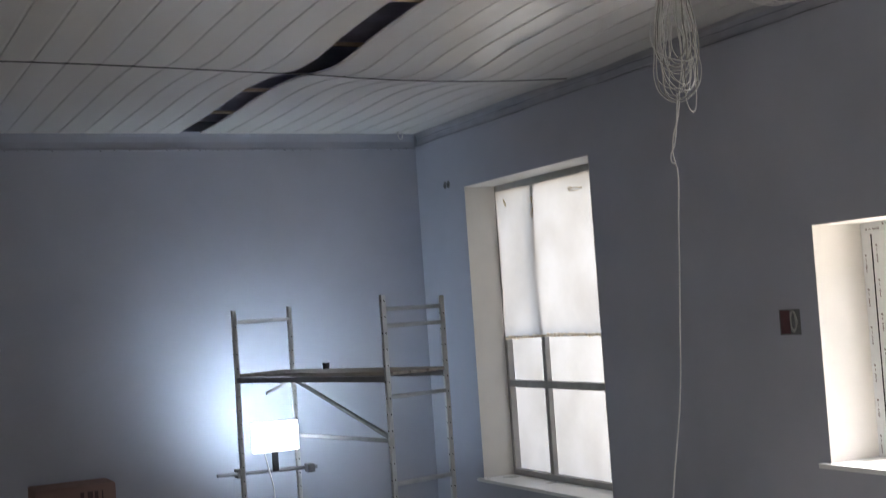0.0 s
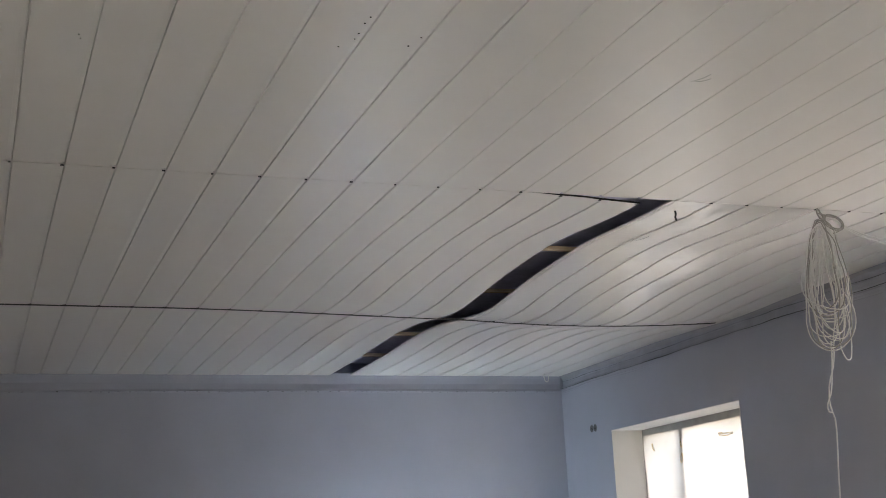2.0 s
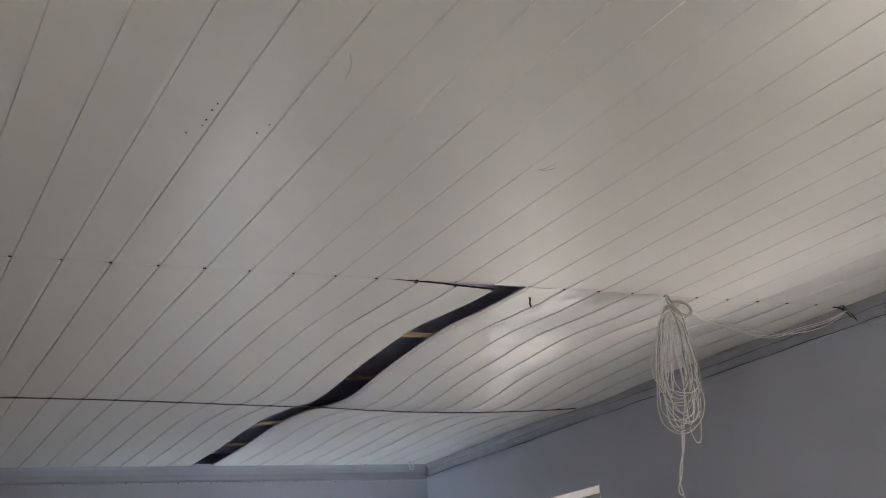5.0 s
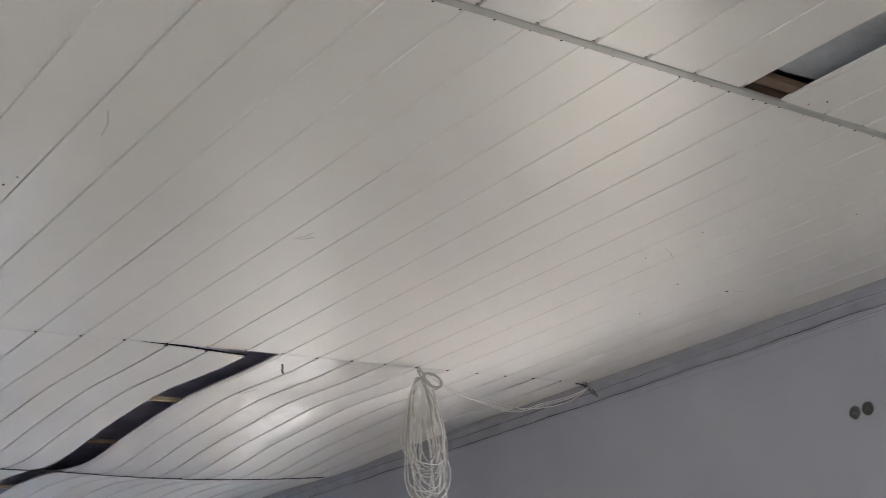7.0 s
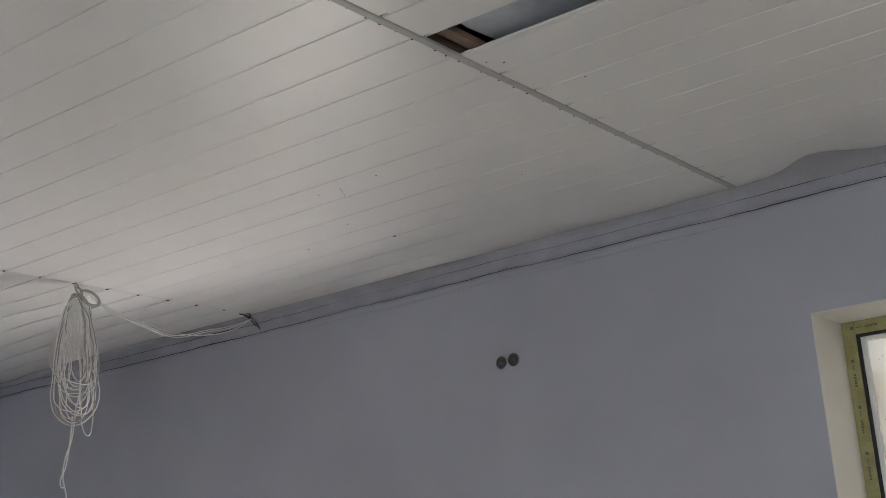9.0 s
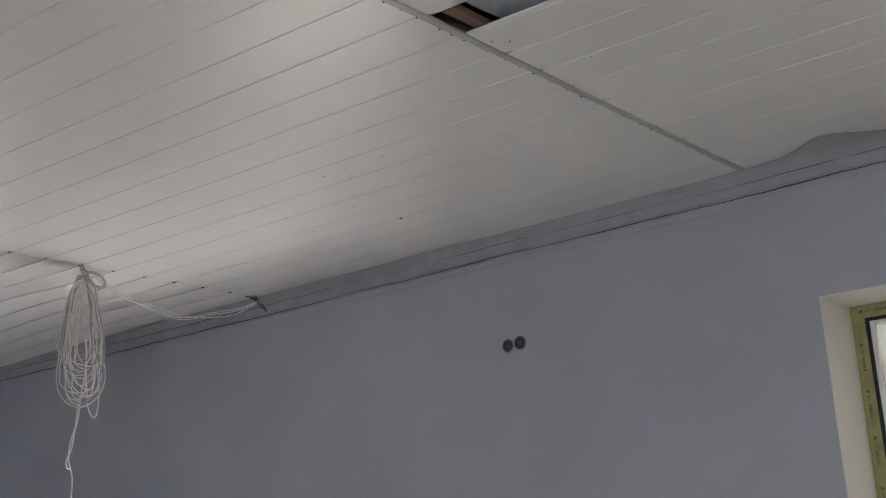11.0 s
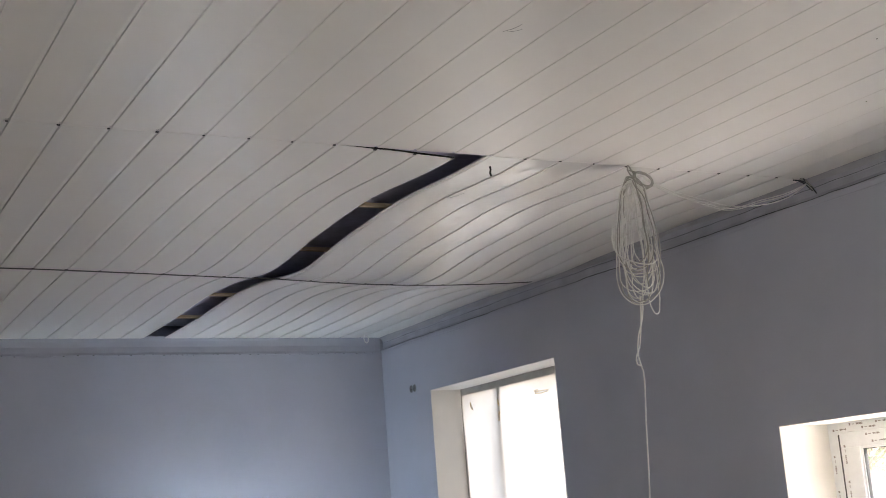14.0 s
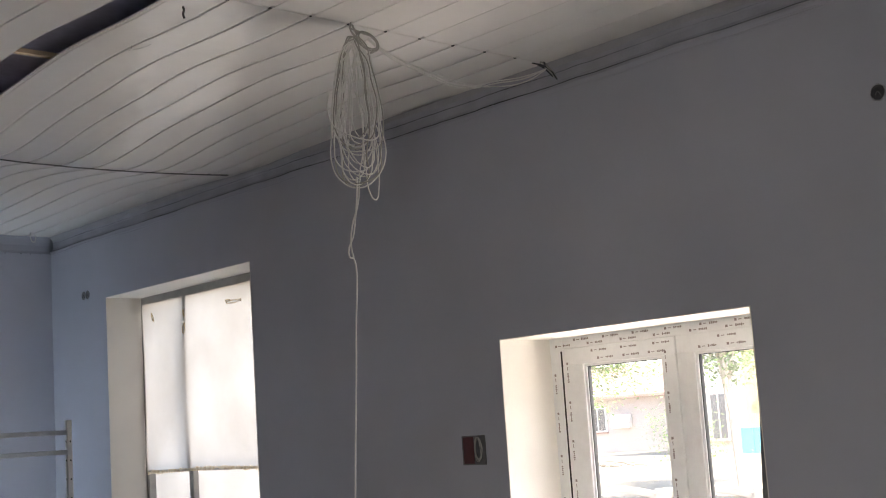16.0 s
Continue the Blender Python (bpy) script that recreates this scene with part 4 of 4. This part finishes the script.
# small marks on the ceiling boards
mk = thing("ceiling_marks", "small dark screw holes and scuffs in the panels", "marks", kind="stuff")
bm = bmesh.new()
for (x, y, r_) in ((0.973, -2.056, 0.006), (0.968, -1.996, 0.007), (0.972, -1.899, 0.007), (0.972, -1.843, 0.005), (0.93, -1.756, 0.006), (1.223, -1.921, 0.006), (1.20, -1.828, 0.007), (-0.059, -1.637, 0.006), (-0.05, -1.60, 0.005), (5.255, -1.962, 0.014), (4.86, -1.95, 0.007), (4.35, -2.6, 0.006), (4.36, -2.2, 0.006), (5.07, -1.45, 0.006), (4.9, -3.1, 0.005), (3.68, -3.85, 0.006), (3.63, -3.80, 0.005), (4.05, -4.0, 0.005)):
    bmesh.ops.create_cone(bm, cap_ends=True, segments=8, radius1=r_ * 0.6, radius2=r_ * 0.6, depth=0.003, matrix=Matrix.Translation((x, y, H + sag(x, y) - 0.0012)))
part("hole", bm, HOLE, mk)

sc = thing("ceiling_scratch", "fine hairline scratches in the plastic panels", "scratches", kind="stuff")
runs = []
for x, y, dx, dy in ((2.55, -1.75, 0.04, -0.10), (2.62, -1.80, -0.05, 0.05), (4.35, -2.35, 0.16, 0.10), (5.27, -1.98, 0.10, -0.02), (3.72, 0.95, 0.05, 0.12), (3.78, 1.05, 0.03, -0.16), (1.3, -2.6, 0.06, 0.2)):
    runs.append(([(x, y, H + sag(x, y) - 0.0004), (x + dx * 0.5 + 0.012, y + dy * 0.5, H + sag(x + dx * 0.5, y + dy * 0.5) - 0.0004), (x + dx, y + dy, H + sag(x + dx, y + dy) - 0.0004)], False))
cord("scratch", runs, 0.0007, SOCKET, sc)
strip_ = thing("foam_strip", "grey foam strip standing in the window reveal", "strip")
raw("strip", [(6.02, -1.283, 0.955), (6.02, -1.283, 2.20), (6.02, -1.265, 2.05), (6.02, -1.235, 1.6), (6.02, -1.20, 0.955), (6.05, -1.283, 0.955), (6.05, -1.283, 2.20), (6.05, -1.265, 2.05), (6.05, -1.235, 1.6), (6.05, -1.20, 0.955)],
    [(0, 1, 2, 3, 4), (5, 9, 8, 7, 6), (0, 5, 6, 1), (1, 6, 7, 2), (2, 7, 8, 3), (3, 8, 9, 4), (4, 9, 5, 0)], GREY_BOX, strip_)

# ---- scaffold tower ----
def scaffold():
    s = thing("scaffold_tower", "small steel scaffold tower with a plywood platform", "scaffold")
    a = Vector((3.355, 5.70, 0))
    lo_, sh = Vector((0.264, -0.9645, 0)), Vector((0.9645, 0.264, 0))
    A, B, C, D = a, a + sh * 0.65, a + lo_ * 2.3, a + lo_ * 2.3 + sh * 0.65
    for p, top in ((A, 2.33), (B, 2.34), (C, 2.36), (D, 2.33)):
        post = part("post", beam(bmesh.new(), p + Vector((0, 0, 0.02)), p + Vector((0, 0, top)), 0.042, 0.042, 0.004), GALV, s, "perforated steel post")
        bm = bmesh.new()
        z = 0.15
        while z < top - 0.05:
            for d in (-lo_, lo_, sh, -sh):
                q = p + d * 0.0212 + Vector((0, 0, z))
                tube(bm, q - d * 0.001, q + d * 0.0015, 0.0075, 8)
            z += 0.135
        tagged(part("peg_hole", bm, HOLE, post, "row of dark peg holes"), kind="stuff")
        part("foot", box(bmesh.new(), (p.x - 0.06, p.y - 0.06, 0), (p.x + 0.06, p.y + 0.06, 0.02), 0.004), GALV_DARK, post)
    up = lambda z: Vector((0, 0, z))
    for p, q, zs in ((C, D, (2.24, 2.10, 1.51, 0.79, 0.3)), (A, B, (2.22, 0.3))):
        for z in zs:
            part("rung", beam(bmesh.new(), p + up(z), q + up(z), 0.03, 0.034, 0.004), GALV, s)
    for p, q in ((A, C), (B, D)):
        part("ledger", beam(bmesh.new(), p + up(1.66), q + up(1.66), 0.035, 0.05, 0.004), GALV_DARK, s)
        part("ledger", beam(bmesh.new(), p + up(0.25), q + up(0.25), 0.03, 0.04, 0.004), GALV_DARK, s)
    part("brace", beam(bmesh.new(), B + up(1.62), C + up(1.17), 0.03, 0.035, 0.004), GALV_DARK, s, "dark diagonal brace")
    part("brace", beam(bmesh.new(), B + up(1.06), C + up(1.15), 0.03, 0.035, 0.004), GALV_DARK, s)
    part("brace", beam(bmesh.new(), B + up(1.62), A + sh * 0.32 + up(1.50), 0.024, 0.028, 0.004), GALV, s)
    for i in range(3):
        o = sh * (0.035 + 0.195 * i)
        bm = bmesh.new()
        p0, p1 = A + o + sh * 0.095 - lo_ * 0.03, C + o + sh * 0.095 + lo_ * 0.03
        beam(bm, p0 + up(1.703), p1 + up(1.703), 0.185, 0.03, 0.003)
        part("platform_board", bm, PLY, s, "worn plywood platform board")
    return A, B, C, D


A, B, C, D = scaffold()
tool = thing("paint_pot", "small grey pot standing on the scaffold platform", "pot")
bm = bmesh.new()
tube(bm, (4.08, 5.19, 1.718), (4.08, 5.19, 1.775), 0.03, 14, 0.036)
part("pot", bm, SOCKET, tool)
cord("pot_handle", [([(4.045, 5.19, 1.77), (4.06, 5.19, 1.805), (4.10, 5.19, 1.805), (4.115, 5.19, 1.77)], False)], 0.003, GALV, tool)

# flood lamp clamped to the end frame of the scaffold, with a panel added behind to light the end wall
lamp = thing("work_lamp", "bright white work lamp clamped to the scaffold", "work lamp")
LX, LY, LZ = 3.70, 5.72, 1.085
part("diffuser", box(bmesh.new(), (LX - 0.237, LY - 0.045, LZ - 0.144), (LX + 0.237, LY + 0.0, LZ + 0.144), 0.018), LED, lamp, "glowing white lamp diffuser")
rear = part("wall_glow_panel", box(bmesh.new(), (-0.21, 0.0, -0.12), (0.21, 0.012, 0.12), 0.003), WALL_GLOW, lamp, "unseen glowing panel added to light the end wall")
rear.matrix_basis = pose(LX + 0.10, LY + 0.26, LZ, 34, 0, -24)
bm = bmesh.new()
box(bm, (-0.225, -0.030, -0.135), (0.225, -0.002, 0.135), 0.004)
box(bm, (-0.225, -0.002, 0.121), (0.225, 0.03, 0.135), 0.002)
box(bm, (-0.225, -0.002, -0.135), (0.225, 0.03, -0.121), 0.002)
box(bm, (-0.225, -0.002, -0.121), (-0.211, 0.03, 0.121), 0.002)
box(bm, (0.211, -0.002, -0.121), (0.225, 0.03, 0.121), 0.002)
casing = part("casing", bm, BLACK, lamp, "dark casing round the added panel")
casing.matrix_basis = rear.matrix_basis.copy()
part("bracket", box(bmesh.new(), (LX - 0.03, LY + 0.002, 0.745), (LX + 0.03, LY + 0.03, LZ + 0.05), 0.004), BLACK, lamp, "dark steel bracket")
part("bracket", box(bmesh.new(), (LX + 0.01, LY + 0.03, LZ - 0.025), (LX + 0.05, LY + 0.29, LZ + 0.025), 0.004), BLACK, lamp, "dark steel bracket")
part("crossbar", tube(bmesh.new(), (LX - 0.60, LY - 0.03, 0.770), (LX + 0.47, LY + 0.14, 0.730), 0.018), GALV_DARK, lamp, "dark steel crossbar")
for x_, z_ in ((LX - 0.36, 0.76), (LX + 0.36, 0.735)):
    part("clamp", box(bmesh.new(), (x_ - 0.035, LY - 0.02, z_ - 0.04), (x_ + 0.035, LY + 0.10, z_ + 0.045), 0.006), GALV_DARK, lamp, "scaffold tube clamp")
cord("lamp_cable", [([(LX - 0.12, LY - 0.03, LZ - 0.14), (LX - 0.10, LY - 0.05, 0.82), (LX - 0.05, LY - 0.05, 0.55), (LX - 0.07, LY - 0.05, 0.25), (LX - 0.05, LY - 0.10, 0.008), (LX - 0.5, LY - 0.4, 0.008)], False)], 0.007, CABLE, lamp, "white lamp cable")

carton = thing("carton", "tall pinkish cardboard box standing on the floor", "box")
part("body", box(bmesh.new(), (1.33, 5.0, 0), (2.0, 5.42, 0.905), 0.004), CARD, carton)
part("flap", box(bmesh.new(), (1.335, 5.005, 0.905), (1.995, 5.205, 0.912), 0.002), CARD, carton, "closed top flap")
part("flap", box(bmesh.new(), (1.335, 5.208, 0.905), (1.995, 5.415, 0.913), 0.002), CARD, carton, "closed top flap")
bm = bmesh.new()
for i, w in enumerate((0.03, 0.045, 0.03, 0.012)):
    box(bm, (1.70 + 0.06 * i, 4.997, 0.78), (1.70 + 0.06 * i + w, 5.001, 0.855))
part("print", bm, CARD_PRINT, carton, "dark printed block letters as bars")

# ---- outside ----
GROUND = material("pale_dry_ground", (0.30, 0.265, 0.20), 0.9, vary=0.2, scale=0.8, fine=12, bump=0.3)
HOUSE = material("pale_pink_render", (0.56, 0.48, 0.45), 0.85, vary=0.1, scale=0.8)
WHITE_R = material("white_render", (0.60, 0.57, 0.53), 0.85, vary=0.08, scale=0.8)
YELLOW_R = material("yellow_render", (0.52, 0.42, 0.24), 0.85, vary=0.1, scale=0.8)
ROOF = material("red_brown_roofing", (0.42, 0.26, 0.21), 0.75, vary=0.2, scale=2)
PIPE = material("grey_downpipe", (0.35, 0.34, 0.33), 0.5)
DGLASS = material("dark_window_glass", (0.12, 0.12, 0.13), 0.15, vary=0.2)
CYAN = material("turquoise_gate_paint", (0.10, 0.50, 0.62), 0.5, vary=0.1)
BARK = material("pale_bark", (0.42, 0.37, 0.31), 0.9, vary=0.3, scale=9, bump=0.5)
LEAF = material("green_leaf", (0.11, 0.175, 0.045), 0.6, vary=0.35, scale=2.5, bump=0)
CONCRETE = material("fence_concrete", (0.32, 0.295, 0.26), 0.85, vary=0.15, scale=3)
STONE = material("grey_fence_stone", (0.27, 0.25, 0.23), 0.85, vary=0.25, scale=6)


def ground_z(x, y):
    pts = ((-400, -0.7), (19, -0.7), (27, 0.40), (33, 0.5), (48, 0.3), (1500, 0.3))
    for (a, za), (b, zb) in zip(pts, pts[1:]):
        if a <= x <= b:
            t = (x - a) / (b - a)
            return za + (zb - za) * (t * t * (3 - 2 * t))
    return 0.3


gx = [-400, -60, -8, 0, 6, 10, 14, 17, 19] + [19 + 0.7 * i for i in range(1, 24)] + [38, 42, 48, 60, 90, 200, 600, 1500]
gy = [-800, -200, -60, -30] + [-20 + 2.0 * i for i in range(26)] + [40, 60, 150, 800]
v = [(x, y, ground_z(x, y) + (0.05 * noise.noise(Vector((x * 0.5, y * 0.5, 0))) if 10 < x < 60 else 0)) for x in gx for y in gy]
f = [(i * len(gy) + j, i * len(gy) + j + 1, (i + 1) * len(gy) + j + 1, (i + 1) * len(gy) + j) for i in range(len(gx) - 1) for j in range(len(gy) - 1)]
tagged(raw("ground", v, f, GROUND, smooth=True), "pale dry ground rising behind the fence", "ground", kind="structure")


def fence_bay(y):
    """A concrete bay with an arched top rail and a stone-pattern panel."""
    b = thing("fence_bay", "concrete fence bay with arched top and stone pattern", "fence", "fence bays")
    part("fence_post", box(bmesh.new(), (17.9, y - 0.14, -0.75), (18.2, y + 0.14, 0.80), 0.02), CONCRETE, b)
    n, v, f = 16, [], []
    for i in range(n + 1):
        t = i / n
        yy = y + 0.14 + t * 1.86
        top = 0.70 + 0.13 * math.sin(math.pi * t) ** 0.8
        for x, dz in ((17.97, 0), (18.13, 0), (18.13, -0.10), (17.97, -0.10)):
            v.append((x, yy, top + dz))
    for i in range(n):
        for k in range(4):
            f.append((4 * i + k, 4 * i + (k + 1) % 4, 4 * i + 4 + (k + 1) % 4, 4 * i + 4 + k))
    raw("arch_rail", v, f, CONCRETE, b)
    part("panel", box(bmesh.new(), (18.02, y + 0.14, -0.75), (18.08, y + 2.0, 0.66)), CONCRETE, b)
    r = random.Random(3)
    bm = bmesh.new()
    for i in range(7):
        for k in range(6):
            cy, cz = y + 0.30 + 0.255 * i + (0.12 if k % 2 else 0), -0.35 + 0.19 * k
            if cy > y + 1.95 or cz > 0.66:
                continue
            bmesh.ops.create_icosphere(bm, subdivisions=1, radius=1, matrix=Matrix.Translation((18.015, cy, cz)) @ Matrix.Diagonal((0.02, 0.105 * r.uniform(0.85, 1.1), 0.080 * r.uniform(0.85, 1.1), 1)))
    part("stone", bm, STONE, b, "raised grey stone shapes")
    return b


first = fence_bay(9.0)
for i in range(-5, 8):
    if i:
        copy_thing(first, pose(0, 2.0 * i, 0))


def far_window(parent, x, y0, y1, z0, z1, mat=WPVC):
    w = part("house_window", box(bmesh.new(), (x - 0.06, y0, z0), (x + 0.02, y1, z1), 0.01), mat, parent, "window in a pale frame")
    m = (y0 + y1) / 2
    for a, b in ((y0 + 0.08, m - 0.04), (m + 0.04, y1 - 0.08)):
        part("pane", box(bmesh.new(), (x - 0.075, a, z0 + 0.08), (x - 0.05, b, z1 - 0.08)), DGLASS, w)
    part("sill", box(bmesh.new(), (x - 0.16, y0 - 0.08, z0 - 0.07), (x - 0.03, y1 + 0.08, z0 - 0.005), 0.01), ROOF, w)


h1 = thing("low_house", "low pink rendered house with a red roof", "house")
part("wall", box(bmesh.new(), (48, 27.5, 0.1), (56, 50, 3.05)), HOUSE, h1)
v = [(47.3, 27, 3.0), (47.3, 50.5, 3.0), (52, 50.5, 4.6), (52, 27, 4.6), (56.7, 27, 3.0), (56.7, 50.5, 3.0), (47.3, 27, 2.88), (47.3, 50.5, 2.88), (56.7, 27, 2.88), (56.7, 50.5, 2.88)]
raw("roof", v, [(0, 1, 2, 3), (3, 2, 5, 4), (6, 7, 1, 0), (8, 9, 5, 4), (0, 3, 4, 8, 6), (1, 2, 5, 9, 7), (6, 8, 9, 7)], ROOF, h1, "red-brown sheet roof")
far_window(h1, 48, 36.2, 37.3, 1.3, 2.5)
far_window(h1, 48, 30.2, 31.4, 1.3, 2.5)
ac = part("air_conditioner", box(bmesh.new(), (47.55, 34.6, 1.45), (47.95, 35.6, 2.1), 0.03), WPVC, h1, "white outdoor cooling unit")
tube_bm = tube(bmesh.new(), (47.54, 35.0, 1.77), (47.52, 35.0, 1.77), 0.25, 18)
part("fan_grille", tube_bm, PIPE, ac)

h2 = thing("yellow_building", "two-storey white and yellow rendered building", "building")
part("wall", box(bmesh.new(), (40, 22.8, 0.1), (50, 24.9, 9.0)), WHITE_R, h2, "white rendered bay")
part("wall", box(bmesh.new(), (40.4, 10.0, 0.1), (50, 22.8, 9.0)), YELLOW_R, h2, "yellow rendered wing")
part("roof", box(bmesh.new(), (39.4, 9.5, 9.0), (50.5, 25.6, 9.3), 0.05), ROOF, h2)
far_window(h2, 40, 23.3, 24.1, 0.9, 2.7, HOUSE)
far_window(h2, 40.4, 18.4, 19.4, 4.4, 5.8)
part("string_course", box(bmesh.new(), (40.2, 10.0, 2.55), (40.4, 22.0, 2.85), 0.02), YELLOW_R, h2)
part("downpipe", tube(bmesh.new(), (39.9, 22.9, 0.2), (39.9, 22.9, 8.9), 0.08), PIPE, h2)
cord("wall_cable", [([(40.3, 20.0, 8.5), (40.3, 20.0, 4.6), (40.3, 19.3, 3.9), (40.3, 19.2, 2.9)], False)], 0.06, PIPE, h2, "dark pipe down the facade")
gate = thing("metal_gate", "turquoise painted sheet metal gate", "gate")
for i in range(6):
    part("gate_sheet", box(bmesh.new(), (38.8, 18.75 + 0.55 * i, 0.2), (38.86, 19.27 + 0.55 * i, 1.35), 0.01), CYAN, gate)


def tree(name, base, height, lean, spread, crown_c, crown_r, leaves, seed, label):
    """Tapered trunk with limbs, and a crown of small leaves in uneven clumps."""
    r = random.Random(seed)
    t = thing(name, label, "tree")
    b = Vector(base)
    thick = max(0.05, 0.03 * (spread - 8))
    top = b + Vector((lean[0], lean[1], height))
    bm = bmesh.new()
    tube(bm, b, b + (top - b) * 0.5, thick, 12, thick * 0.7)
    tube(bm, b + (top - b) * 0.48, top, thick * 0.7, 10, thick * 0.3)
    clumps = []
    for i in range(spread):
        s = b + (top - b) * r.uniform(0.35, 0.95)
        e = Vector(crown_c) + Vector((r.uniform(-1, 1) * crown_r[0], r.uniform(-1, 1) * crown_r[1], r.uniform(-1, 0.9) * crown_r[2]))
        m = s.lerp(e, 0.5) + Vector((0, 0, 0.2))
        tube(bm, s, m, 0.06, 7, 0.04)
        tube(bm, m, e, 0.04, 6, 0.012)
        clumps.append(e)
        for k in range(2):
            clumps.append(e + Vector((r.gauss(0, 0.5), r.gauss(0, 0.6), r.gauss(-0.2, 0.45))))
    part("trunk", bm, BARK, t, "pale leaning trunk and limbs")
    v, f = [], []
    for i in range(leaves):
        c = r.choice(clumps)
        p = c + Vector((r.gauss(0, 0.34), r.gauss(0, 0.36), r.gauss(0, 0.30)))
        s = r.uniform(0.035, 0.075)
        u = Vector((r.uniform(-1, 1), r.uniform(-1, 1), r.uniform(-1, 1))).normalized()
        w = u.orthogonal().normalized()
        n = len(v)
        v += [p - u * s, p + w * s * 0.5 + Vector((0, 0, s * 0.15)), p + u * s, p - w * s * 0.5]
        f.append((n, n + 1, n + 2, n + 3))
    raw("crown", v, f, LEAF, t, "loose crown of green leaves")
    return t


tree("tree", (26.0, 20.6, 0.2), 4.2, (0.5, -1.9, 0), 16, (26.0, 17.2, 4.0), (1.8, 1.5, 0.7), 8000, 4, "leaning tree with a loose green crown")
tree("tree", (24.5, 12.0, 0.1), 5.0, (0, 0.3, 0), 11, (24.5, 12.3, 4.1), (0.7, 0.45, 1.3), 6000, 8, "slim green tree beside the path")
tree("shrub", (34.0, 20.6, 0.4), 1.2, (0, 0.1, 0), 8, (34.0, 20.7, 1.3), (0.5, 0.5, 0.5), 1600, 9, "low green shrub on the bank")
tree("shrub", (37.5, 16.9, 0.3), 1.6, (0, 0.1, 0), 8, (37.5, 16.9, 1.7), (0.6, 0.7, 0.6), 2200, 12, "low green shrub before the gate")
br = thing("brushwood", "pile of cut branches lying on the ground", "brushwood")
runs = []
for i in range(9):
    y = 20.0 + rng.uniform(0, 2.2)
    x = 31 + rng.uniform(-0.6, 0.6)
    runs.append(([(x, y, 0.52), (x + rng.uniform(-0.3, 0.3), y + 0.7, 0.62 + rng.uniform(0, 0.15)), (x + rng.uniform(-0.5, 0.5), y + 1.5, 0.55)], False))
cord("branch", runs, 0.035, BARK, br)
